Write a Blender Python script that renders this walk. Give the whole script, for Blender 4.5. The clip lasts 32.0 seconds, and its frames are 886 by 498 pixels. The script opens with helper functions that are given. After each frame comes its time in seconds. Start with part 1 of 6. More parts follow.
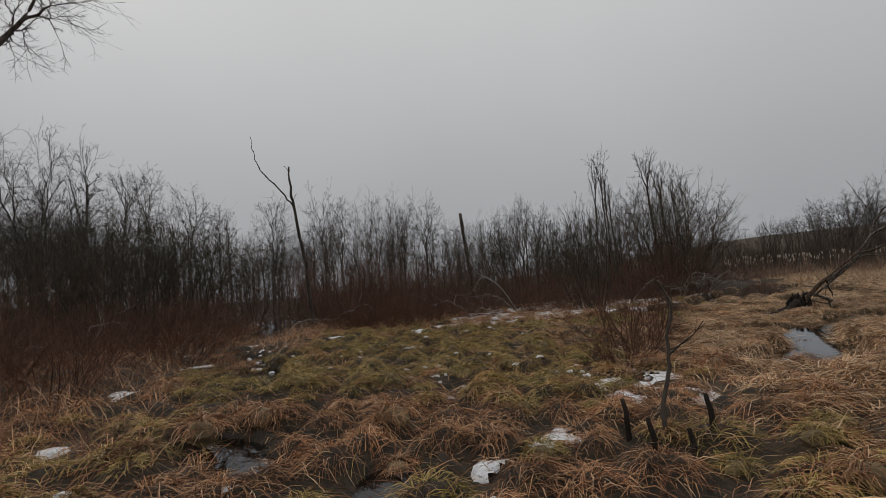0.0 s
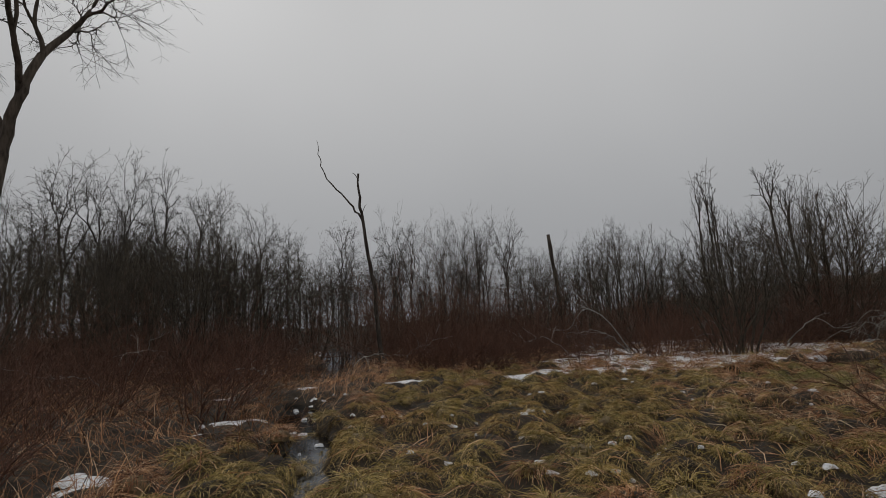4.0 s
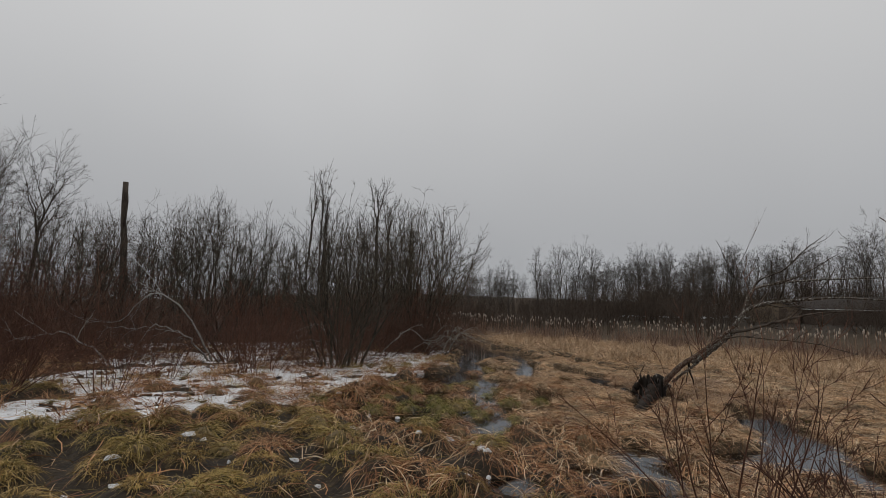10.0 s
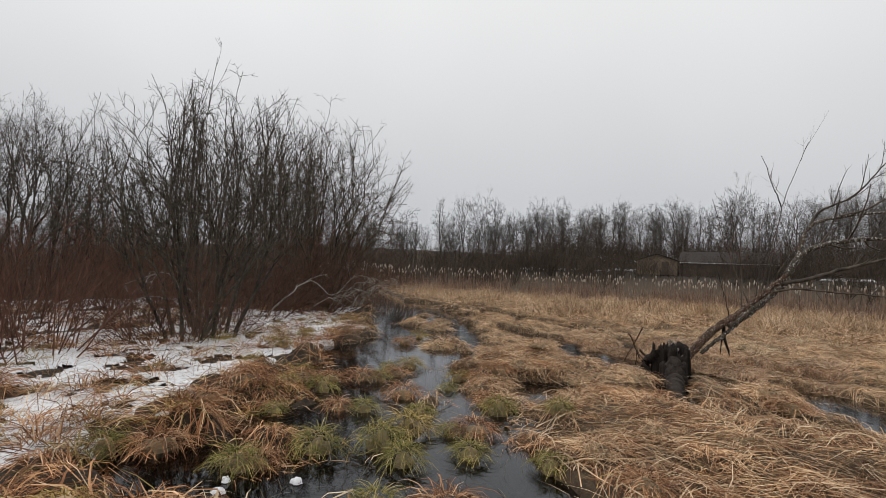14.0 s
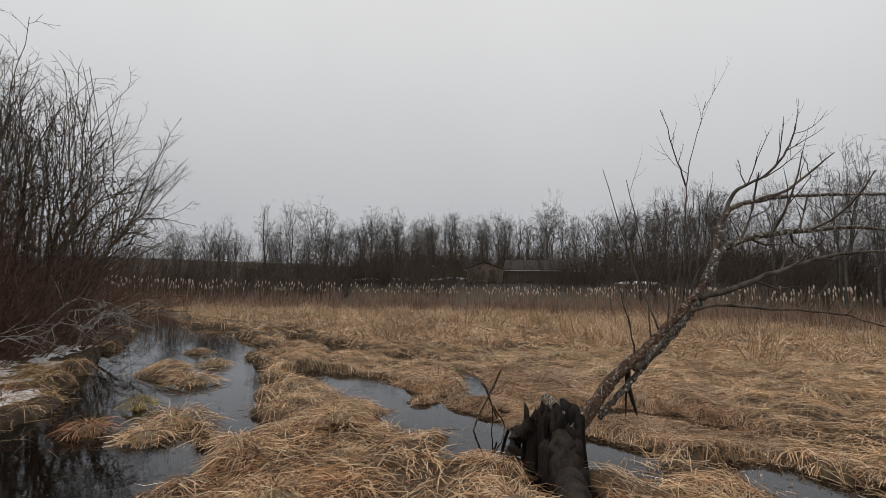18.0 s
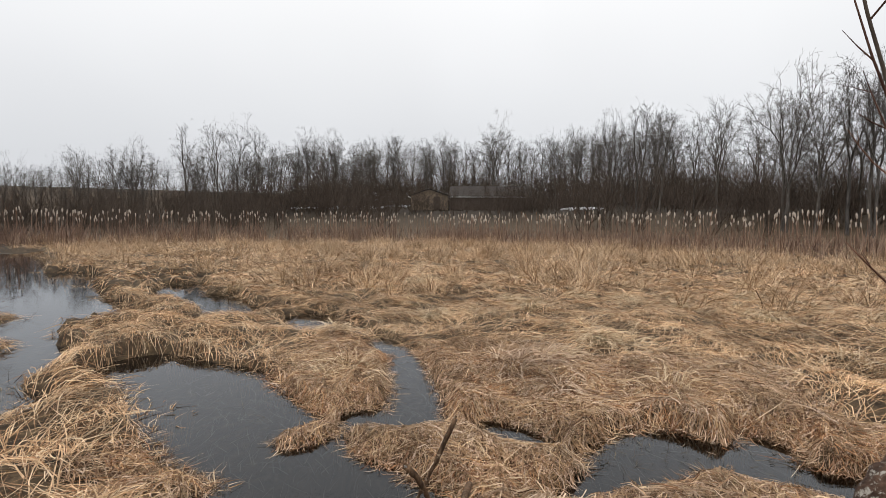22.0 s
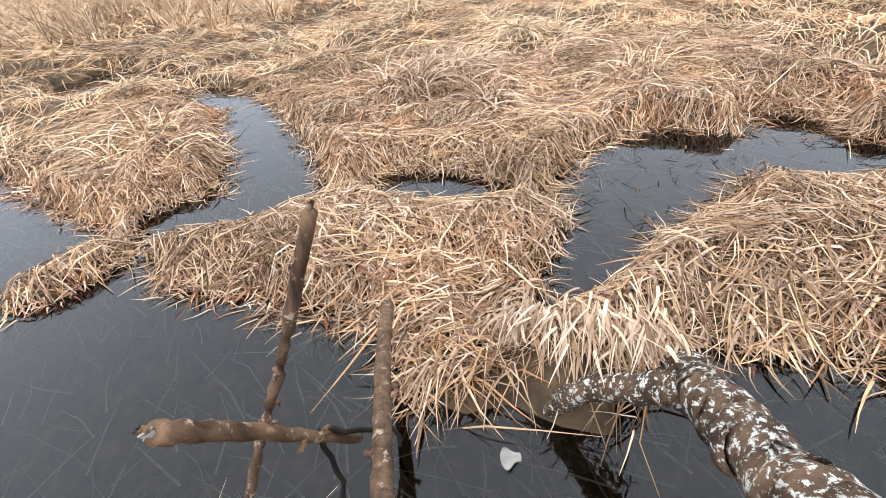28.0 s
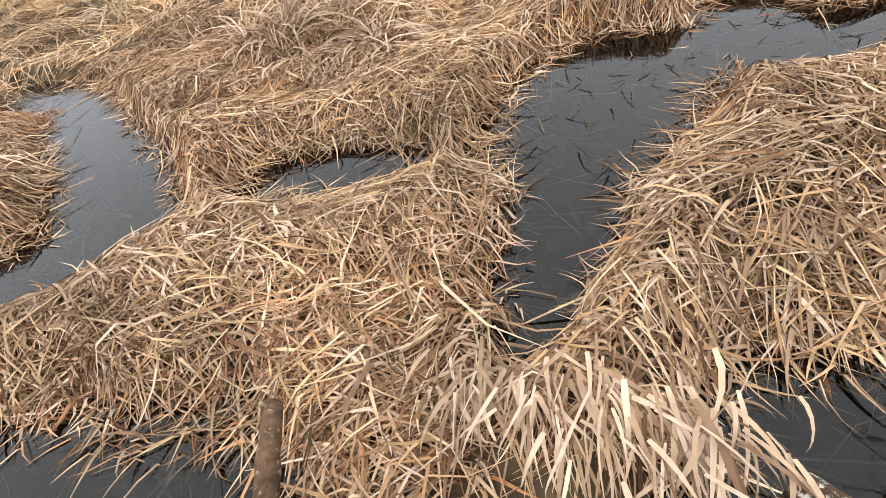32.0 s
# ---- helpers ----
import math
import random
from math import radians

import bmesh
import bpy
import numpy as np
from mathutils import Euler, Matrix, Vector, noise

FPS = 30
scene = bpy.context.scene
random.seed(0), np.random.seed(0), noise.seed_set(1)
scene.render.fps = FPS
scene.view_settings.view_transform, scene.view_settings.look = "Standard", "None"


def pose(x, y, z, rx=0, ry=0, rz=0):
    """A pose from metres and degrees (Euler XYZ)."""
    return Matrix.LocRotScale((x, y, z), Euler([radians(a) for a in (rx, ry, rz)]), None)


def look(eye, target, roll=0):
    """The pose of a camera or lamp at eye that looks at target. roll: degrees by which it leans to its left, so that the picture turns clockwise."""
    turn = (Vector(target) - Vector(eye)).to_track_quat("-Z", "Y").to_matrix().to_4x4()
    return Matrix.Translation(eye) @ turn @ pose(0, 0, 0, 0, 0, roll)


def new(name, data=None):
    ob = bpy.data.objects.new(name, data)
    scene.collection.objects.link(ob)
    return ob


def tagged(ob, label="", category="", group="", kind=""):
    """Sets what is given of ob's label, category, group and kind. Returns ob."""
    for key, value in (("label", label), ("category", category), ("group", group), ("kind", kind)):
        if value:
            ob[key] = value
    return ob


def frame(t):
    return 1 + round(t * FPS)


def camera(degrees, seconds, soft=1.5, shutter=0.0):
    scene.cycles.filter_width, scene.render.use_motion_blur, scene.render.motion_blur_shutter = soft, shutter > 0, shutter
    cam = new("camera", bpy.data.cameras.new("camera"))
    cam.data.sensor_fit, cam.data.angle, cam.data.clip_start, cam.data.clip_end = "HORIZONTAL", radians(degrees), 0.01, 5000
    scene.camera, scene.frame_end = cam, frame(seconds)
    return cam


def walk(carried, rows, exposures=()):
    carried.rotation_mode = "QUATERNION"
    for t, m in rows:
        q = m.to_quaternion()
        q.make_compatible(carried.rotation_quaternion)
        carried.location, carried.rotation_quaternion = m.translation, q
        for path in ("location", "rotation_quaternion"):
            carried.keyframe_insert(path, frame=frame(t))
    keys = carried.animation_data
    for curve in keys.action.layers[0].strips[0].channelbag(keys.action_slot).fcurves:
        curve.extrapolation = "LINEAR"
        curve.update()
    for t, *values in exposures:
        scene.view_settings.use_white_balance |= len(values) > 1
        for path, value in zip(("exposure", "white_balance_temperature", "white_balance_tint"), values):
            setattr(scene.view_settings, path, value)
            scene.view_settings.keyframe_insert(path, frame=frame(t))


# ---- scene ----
cam = camera(86.3, 32.0, 0.5)
PATH = [
    (0, (0.673, 0.666, 1.501), (0.628, 2.659, 1.662), -4.2),
    (0.5, (0.769, 1.068, 1.563), (0.692, 3.059, 1.729), -3.8),
    (1, (0.537, 1.442, 1.534), (0.415, 3.428, 1.732), -3.6),
    (1.5, (0.374, 1.746, 1.585), (0.223, 3.728, 1.806), -3.5),
    (2, (0.256, 2.352, 1.597), (0.067, 4.329, 1.838), -3.4),
    (2.5, (0.095, 2.796, 1.548), (-0.138, 4.764, 1.814), -3.0),
    (3, (-0.144, 3.221, 1.596), (-0.396, 5.187, 1.861), -2.7),
    (3.5, (-0.324, 3.689, 1.539), (-0.604, 5.649, 1.822), -2.6),
    (5.5, (-0.666, 5.423, 1.594), (-1.047, 7.352, 1.959), -2.1),
    (6, (-0.722, 5.845, 1.563), (-1.114, 7.768, 1.945), -2.2),
    (6.5, (-0.814, 6.286, 1.667), (-1.213, 8.205, 2.065), -2.4),
    (7, (-0.737, 6.612, 1.615), (-1.101, 8.539, 2.009), -2.6),
    (7.5, (-0.645, 6.871, 1.647), (-0.725, 8.849, 1.931), -1.9),
    (7.7, (-0.607, 7.067, 1.603), (-0.529, 9.047, 1.873), -1.3),
    (8, (-0.528, 7.3, 1.501), (-0.19, 9.253, 1.768), -0.6),
    (8.5, (-0.381, 7.61, 1.553), (0.408, 9.424, 1.848), 0.7),
    (9, (-0.074, 8.104, 1.505), (0.916, 9.812, 1.826), 2.1),
    (9.5, (0.164, 8.461, 1.547), (1.247, 10.117, 1.836), 2.6),
    (9.9, (0.4, 8.922, 1.571), (1.574, 10.518, 1.845), 3.4),
    (10, (0.473, 8.985, 1.568), (1.661, 10.567, 1.859), 3.0),
    (10.5, (0.795, 9.214, 1.584), (2.016, 10.771, 1.873), 3.3),
    (11, (0.997, 9.492, 1.639), (2.241, 11.035, 1.905), 3.6),
    (11.5, (1.11, 9.986, 1.634), (2.363, 11.526, 1.872), 3.6),
    (12, (1.259, 10.333, 1.556), (2.543, 11.857, 1.72), 3.5),
    (12.5, (1.755, 11.03, 1.443), (3.076, 12.525, 1.578), 3.2),
    (13, (2.014, 11.578, 1.47), (3.367, 13.045, 1.591), 3.2),
    (13.5, (2.24, 12.066, 1.546), (3.636, 13.495, 1.645), 3.0),
    (14, (2.661, 12.542, 1.425), (4.179, 13.838, 1.541), 3.1),
    (14.5, (3.028, 12.854, 1.497), (4.653, 14.009, 1.651), 3.2),
    (15, (3.456, 13.234, 1.576), (5.162, 14.263, 1.758), 2.8),
    (15.5, (3.846, 13.338, 1.596), (5.581, 14.318, 1.77), 2.6),
    (17.5, (5.696, 13.91, 1.625), (7.54, 14.655, 1.829), 1.4),
    (18, (5.995, 13.951, 1.579), (7.856, 14.659, 1.766), 1.2),
    (18.5, (6.609, 14.155, 1.559), (8.48, 14.839, 1.744), 1.3),
    (19, (6.883, 14.229, 1.602), (8.761, 14.897, 1.767), 1.1),
    (19.5, (7.324, 14.191, 1.629), (9.205, 14.853, 1.779), 1.2),
    (20, (7.592, 14.303, 1.629), (9.475, 14.963, 1.765), 1.1),
    (20.5, (8.114, 14.555, 1.636), (10.003, 15.199, 1.762), 0.9),
    (21, (8.375, 14.627, 1.666), (10.279, 15.236, 1.75), 0.6),
    (21.5, (9.045, 14.722, 1.611), (10.961, 15.294, 1.641), 0.3),
    (22, (9.275, 14.797, 1.656), (11.212, 15.283, 1.541), 0.4),
    (22.5, (9.658, 15.007, 1.611), (11.601, 15.411, 1.37), 0.4),
    (23, (9.912, 15.161, 1.644), (11.852, 15.498, 1.29), -0.2),
    (23.5, (10.162, 15.053, 1.611), (12.076, 15.302, 1.087), -1.0),
    (24, (10.565, 14.844, 1.539), (12.432, 15.02, 0.844), -2.3),
    (24.3, (10.68, 14.872, 1.36), (12.51, 15.0, 0.55), -3.2),
    (24.5, (10.712, 14.852, 1.226), (12.518, 14.993, 0.38), -5.0),
    (25, (10.787, 14.915, 0.896), (12.548, 14.955, -0.052), -6.7),
    (25.5, (10.82, 14.906, 0.872), (12.541, 14.942, -0.145), -7.2),
    (27.5, (10.785, 15.006, 0.908), (12.449, 15.05, -0.2), -6.9),
    (28, (10.807, 15.061, 1.04), (12.466, 15.121, -0.076), -7.1),
    (28.5, (10.843, 15.105, 1.106), (12.512, 15.282, 0.018), -10.0),
    (29, (10.873, 15.084, 1.161), (12.594, 15.429, 0.203), -14.6),
    (29.5, (10.807, 14.993, 1.338), (12.549, 15.463, 0.475), -18.9),
    (30, (10.874, 15.039, 1.19), (12.597, 15.332, 0.218), -18.4),
    (30.5, (11.034, 15.033, 0.985), (12.706, 15.145, -0.108), -17.3),
    (31, (11.158, 15.012, 0.902), (12.761, 15.012, -0.294), -16.5),
    (31.5, (11.272, 14.976, 0.904), (12.823, 14.919, -0.358), -16.3),
    (32, (11.314, 14.936, 0.881), (12.795, 14.827, -0.458), -16.1),
]
walk(cam, [(t, look(eye, target, roll)) for t, eye, target, roll in PATH],
     [(0.0, -0.45, 6500, 10), (3.0, -0.55, 6500, 10), (6.0, -0.62, 6500, 10), (7.2, -0.6, 6500, 10), (8.0, -0.6, 6500, 10), (9.0, -0.2, 6500, 10), (10.0, -0.35, 6500, 10), (11.0, -0.4, 6500, 10), (12.0, -0.1, 6500, 10), (13.0, 0.24, 6500, 10), (15.0, 0.24, 6500, 10), (15.5, 0.05, 6500, 10), (18.0, 0.02, 6500, 10), (19.0, 0.05, 6500, 10), (20.0, 0.22, 6500, 10), (21.0, 0.36, 6500, 10), (22.0, 0.6, 6500, 10), (23.0, 1.25, 6500, 10), (24.5, 1.6, 6500, 10), (26.5, 1.6, 6100, 10), (28.0, 1.6, 5950, 10), (29.0, 1.6, 6200, 10), (29.5, 1.4, 6300, 10), (30.6, 1.05, 6500, 10), (32.0, 1.25, 6500, 10)])

# ---- light ----
world = bpy.data.worlds.new("overcast_sky")
scene.world = world
world.use_nodes = True
wn, wl = world.node_tree.nodes, world.node_tree.links
sky = wn.new("ShaderNodeTexSky")
sky.sky_type, sky.sun_disc = "NISHITA", False
sky.sun_elevation, sky.sun_rotation = radians(38), radians(-40)
sky.air_density, sky.dust_density, sky.ozone_density = 1.0, 6.0, 1.0
grey = wn.new("ShaderNodeHueSaturation")
grey.inputs["Saturation"].default_value = 0.06
grey.inputs["Value"].default_value = 0.028
wl.new(sky.outputs[0], grey.inputs["Color"])
spot = wn.new("ShaderNodeTexCoord")
split = wn.new("ShaderNodeSeparateXYZ")
wl.new(spot.outputs["Generated"], split.inputs[0])
cover = wn.new("ShaderNodeValToRGB")
cover.color_ramp.interpolation = "EASE"
cover.color_ramp.elements[0].position, cover.color_ramp.elements[0].color = 0.0, (0.56, 0.575, 0.60, 1)
cover.color_ramp.elements[1].position, cover.color_ramp.elements[1].color = 0.75, (1.0, 1.0, 1.0, 1)
wl.new(split.outputs["Z"], cover.inputs[0])
cloud = wn.new("ShaderNodeTexNoise")
cloud.inputs["Scale"].default_value, cloud.inputs["Detail"].default_value = 1.3, 3.0
wl.new(spot.outputs["Generated"], cloud.inputs["Vector"])
veil = wn.new("ShaderNodeMapRange")
veil.inputs["To Min"].default_value, veil.inputs["To Max"].default_value = 0.86, 1.12
wl.new(cloud.outputs["Fac"], veil.inputs["Value"])
lum = wn.new("ShaderNodeMix")
lum.data_type, lum.blend_type = "RGBA", "MULTIPLY"
lum.inputs["Factor"].default_value = 1.0
wl.new(cover.outputs[0], lum.inputs[6])
wl.new(veil.outputs[0], lum.inputs[7])
both = wn.new("ShaderNodeMix")
both.data_type = "RGBA"
both.inputs["Factor"].default_value = 0.9
wl.new(grey.outputs[0], both.inputs[6])
wl.new(lum.outputs[2], both.inputs[7])
wl.new(both.outputs[2], wn["Background"].inputs["Color"])
wn["Background"].inputs["Strength"].default_value = 0.88

sun = new("sun", bpy.data.lights.new("sun", "SUN"))
sun.data.energy, sun.data.angle, sun.data.color = 0.7, radians(40), (1.0, 0.97, 0.93)
sun.matrix_world = look((0, 0, 60), (30, -24, 0))

# ---- numbers ----
rng = np.random.default_rng(7)
WL = 0.04


def lattice(i, j, seed):
    v = np.sin(i * 127.1 + j * 311.7 + seed * 74.7) * 43758.5453
    return v - np.floor(v)


def vnoise(x, y, seed=0):
    xi, yi = np.floor(x), np.floor(y)
    u, v = x - xi, y - yi
    u, v = u * u * (3 - 2 * u), v * v * (3 - 2 * v)
    a = lattice(xi, yi, seed) * (1 - u) + lattice(xi + 1, yi, seed) * u
    b = lattice(xi, yi + 1, seed) * (1 - u) + lattice(xi + 1, yi + 1, seed) * u
    return a * (1 - v) + b * v


def fbm(x, y, size, octaves=3, seed=0):
    total, amp, norm = 0.0, 1.0, 0.0
    for k in range(octaves):
        total = total + amp * vnoise(x / size, y / size, seed + k)
        norm, amp, size = norm + amp, amp * 0.5, size * 0.5
    return total / norm


def step(a, b, v):
    t = np.clip((v - a) / (b - a), 0, 1)
    return t * t * (3 - 2 * t)


def reach(x, y, caps, warp=0.35, seed=3, size=0.7):
    """How far inside the nearest of the given rounded strips (x1, y1, x2, y2, radius) a place lies."""
    best = np.full(np.shape(x), -50.0)
    wob = (fbm(x, y, size, 3, seed) - 0.5) * 2 * warp
    for x1, y1, x2, y2, r in caps:
        dx, dy = x2 - x1, y2 - y1
        t = np.clip(((x - x1) * dx + (y - y1) * dy) / (dx * dx + dy * dy + 1e-9), 0, 1)
        best = np.maximum(best, r - np.hypot(x - x1 - t * dx, y - y1 - t * dy))
    return best + wob


# open water: the stream beside the snow, the pool at the end of the walk, small pools
STREAM = [(3.7, 16.1, 4.9, 14.9, 0.32), (5.3, 14.2, 6.3, 15.5, 0.5), (5.8, 16.1, 6.6, 16.9, 0.72), (6.6, 16.8, 8.3, 18.7, 0.9), (6.9, 16.4, 7.6, 16.2, 0.45), (8.3, 18.5, 10.3, 20.0, 0.75), (8.4, 17.9, 10.2, 19.2, 0.45),
          (11.5, 20.4, 14.3, 23.6, 1.35), (14.3, 23.6, 17.4, 27.6, 1.25), (17.4, 27.6, 26.5, 40.0, 1.0), (10.2, 19.9, 11.5, 20.6, 0.8), (14.8, 22.4, 15.5, 21.9, 0.4), (6.2, 17.2, 7.0, 18.0, 0.3), (7.4, 16.6, 8.8, 17.5, 0.5), (7.0, 15.8, 7.7, 15.9, 0.34), (9.0, 17.6, 9.6, 18.2, 0.4),
          (15.4, 23.4, 19.5, 28.5, 0.9), (10.4, 18.7, 11.6, 20.2, 0.6), (10.1, 18.0, 10.5, 18.6, 0.4)]
POOLS = [(8.6, 11.3, 10.5, 12.4, 0.55), (7.0, 11.3, 8.6, 11.1, 0.42), (5.4, 12.0, 6.2, 12.4, 0.36), (5.6, 7.7, 6.7, 8.9, 0.5), (6.7, 8.9, 7.7, 10.6, 0.4), (8.1, 15.7, 8.5, 15.5, 0.22), (10.5, 13.8, 10.9, 14.25, 0.16), (8.8, 14.08, 9.9, 14.34, 0.17),
         (2.9, 11.9, 3.4, 11.6, 0.2), (3.6, 12.5, 4.0, 12.2, 0.16), (4.2, 11.4, 4.9, 11.2, 0.22), (-1.2, 4.8, -2.2, 5.9, 0.16), (0.1, 4.4, 0.2, 4.6, 0.13), (-2.5, 8.5, -3.3, 10.3, 0.17), (-3.3, 10.3, -4.9, 13.0, 0.2), (10.2, 15.45, 11.2, 15.4, 0.2), (10.9, 13.0, 11.1, 12.7, 0.22),
         (15.5, 18.0, 16.3, 18.8, 0.36), (16.2, 20.2, 17.4, 21.8, 0.5), (17.6, 22.6, 18.8, 23.8, 0.45), (20.2, 24.0, 20.6, 26.4, 0.5), (-6.4, 20.6, -12.6, 34.6, 1.1), (-5.9, 16.8, -7.9, 21.3, 0.45)]
LAST = [(11.5, 15.4, 11.75, 15.9, 0.34), (11.8, 16.1, 12.2, 16.95, 0.40), (12.3, 17.05, 13.1, 18.2, 0.52), (13.1, 18.2, 13.4, 19.2, 0.42), (12.74, 16.34, 12.86, 15.88, 0.19), (12.98, 15.96, 13.2, 16.05, 0.22),
        (13.3, 16.08, 14.4, 16.5, 0.17), (12.9, 15.3, 12.72, 14.99, 0.12), (11.88, 14.75, 12.06, 14.63, 0.09), (12.1, 14.58, 12.35, 14.42, 0.14), (12.45, 14.35, 12.8, 14.15, 0.26), (12.8, 14.1, 12.95, 13.95, 0.25), (13.2, 13.25, 12.6, 13.6, 0.16),
        (11.3, 15.1, 11.35, 14.75, 0.3), (11.4, 14.4, 11.15, 14.0, 0.26), (11.4, 14.86, 11.45, 14.45, 0.2), (14.6, 16.5, 15.2, 17.4, 0.16), (11.25, 16.0, 11.45, 16.5, 0.26), (12.62, 13.36, 12.56, 12.9, 0.18), (12.7, 14.0, 12.75, 13.88, 0.2)]
# grass mounds round that pool: (x1, y1, x2, y2, radius, height)
MOUNDS = [(12.38, 16.06, 12.42, 15.7, 0.2, 0.15), (12.42, 15.75, 12.34, 14.92, 0.28, 0.17), (12.35, 15.5, 12.2, 15.1, 0.22, 0.12), (12.2, 15.15, 11.72, 15.08, 0.2, 0.13), (12.24, 16.7, 12.48, 16.54, 0.09, 0.12), (12.58, 16.54, 12.85, 16.6, 0.06, 0.08),
          (13.1, 16.7, 13.5, 16.7, 0.28, 0.2), (13.32, 15.5, 13.12, 14.8, 0.24, 0.14), (11.64, 14.8, 11.74, 14.68, 0.12, 0.22), (13.7, 15.5, 13.5, 14.85, 0.27, 0.18), (13.44, 14.72, 13.6, 14.75, 0.22, 0.16), (14.1, 15.3, 14.0, 14.6, 0.4, 0.22), (14.9, 16.0, 15.2, 15.0, 0.5, 0.22),
          (11.95, 14.2, 12.05, 13.85, 0.30, 0.20), (11.80, 14.60, 11.95, 14.4, 0.12, 0.2), (11.95, 14.92, 11.84, 14.74, 0.10, 0.15), (11.7, 13.6, 12.1, 13.5, 0.22, 0.13), (13.75, 13.25, 13.4, 12.9, 0.4, 0.22), (10.85, 17.0, 10.3, 16.7, 0.38, 0.28),
          (9.3, 17.0, 10.0, 17.3, 0.34, 0.22), (12.1, 21.5, 12.7, 22.0, 0.4, 0.22), (14.5, 23.4, 14.8, 23.6, 0.26, 0.13), (15.1, 17.6, 14.9, 18.8, 0.4, 0.2),
          (7.5, 15.9, 7.7, 16.0, 0.3, 0.16), (8.5, 16.9, 8.7, 17.0, 0.3, 0.18), (16.5, 16.0, 18.0, 14.5, 0.8, 0.25), (16.0, 13.0, 17.5, 12.0, 0.8, 0.22)]
# old snow and ice: the bank behind the stream, patches on the meadow
BANK = [(-1.4, 16.1, 0.4, 16.9, 0.5), (0.4, 17.0, 3.2, 17.3, 0.95), (3.2, 17.6, 5.0, 18.9, 1.0), (5.0, 19.1, 7.4, 20.0, 1.1), (7.4, 20.3, 9.6, 21.8, 1.0), (9.6, 22.1, 11.4, 23.8, 0.75), (1.5, 19.8, 6.5, 21.5, 1.7), (7.0, 22.3, 10.5, 24.4, 1.4), (2.0, 23.4, 9.0, 26.0, 1.5), (3.0, 27.5, 9.0, 29.5, 1.5), (-3.6, 15.6, -3.2, 16.0, 0.4), (11.9, 24.2, 13.6, 25.9, 0.45)]
PATCHES = [(-14.0, 32.8, -13.3, 33.0, 0.6), (-7.0, 21.4, -6.4, 21.6, 0.3), (-5.1, 17.1, -4.5, 17.3, 0.35), (-5.8, 15.2, -5.2, 15.4, 0.35), (-3.5, 15.1, -2.8, 15.3, 0.25), (2.65, 6.2, 3.3, 6.3, 0.44), (2.4, 6.95, 3.2, 7.1, 0.34), (3.76, 6.3, 3.9, 6.5, 0.3), (1.4, 4.55, 1.55, 5.2, 0.22), (0.75, 4.45, 1.1, 4.4, 0.12), (2.4, 4.1, 2.5, 4.1, 0.14), (1.45, 4.75, 1.7, 4.9, 0.16), (1.9, 5.5, 2.1, 5.9, 0.14), (3.6, 5.6, 3.8, 5.7, 0.16), (-0.9, 8.4, -0.8, 8.5, 0.1), (0.9, 9.6, 1.0, 9.7, 0.12),
           (-5.1, 8.7, -4.9, 8.3, 0.3), (-5.2, 10.6, -5.0, 10.8, 0.28), (-3.8, 5.5, -3.7, 5.6, 0.22), (-6.9, 10.0, -6.7, 10.2, 0.25), (-6.9, 13.6, -6.4, 13.8, 0.35), (-5.4, 11.2, -4.9, 11.4, 0.35),
           (-2.2, 11.8, -2.1, 12.0, 0.22), (-1.2, 12.0, -1.1, 12.1, 0.15), (-12.8, 15.1, -12.0, 15.4, 0.5), (-3.4, 15.9, -3.2, 16.2, 0.35), (-9.5, 27.0, -12.5, 33.0, 1.3), (-7.4, 21.6, -6.4, 22.4, 0.6), (-2.6, 9.9, -2.4, 9.9, 0.16), (2.2, 8.6, 2.4, 8.7, 0.14), (2.5, 7.7, 2.8, 7.7, 0.14), (-7.2, 13.1, -6.8, 13.3, 0.25), (-2.2, 5.9, -2.0, 5.9, 0.1)]


# small openings in the mounds themselves
HOLES = [(12.9, 15.3, 12.72, 14.99, 0.11), (11.88, 14.75, 12.06, 14.63, 0.08), (12.1, 14.58, 12.35, 14.42, 0.12), (12.45, 14.35, 12.8, 14.15, 0.2), (12.74, 16.34, 12.86, 15.88, 0.15)]


def wet(x, y):
    d = np.maximum(reach(x, y, STREAM, 0.5, 3), reach(x, y, POOLS, 0.25, 5))
    return np.maximum(d, reach(x, y, LAST, 0.07, 9, 0.3))


def mound(x, y):
    top = np.full(np.shape(x), -0.3)
    for x1, y1, x2, y2, r, h in MOUNDS:
        d = reach(x, y, [(x1, y1, x2, y2, r)], 0.08, 9, 0.3)
        top = np.maximum(top, np.where(d > -0.06, h * np.clip((d + 0.06) / (r + 0.06), 0, 1) ** 0.75, -0.3))
    return np.where(reach(x, y, HOLES, 0.05, 9, 0.3) > -0.01, -0.3, top)


def domes(x, y, size, seed):
    """The distance to the nearest of scattered tuft centres, in tuft sizes."""
    xi, yi = np.floor(x / size), np.floor(y / size)
    best = np.full(np.shape(x), 9.0)
    for i in (-1, 0, 1):
        for j in (-1, 0, 1):
            cx, cy = (xi + i + 0.15 + 0.7 * lattice(xi + i, yi + j, seed)) * size, (yi + j + 0.15 + 0.7 * lattice(xi + i, yi + j, seed + 1)) * size
            best = np.minimum(best, np.hypot(x - cx, y - cy))
    return best / size


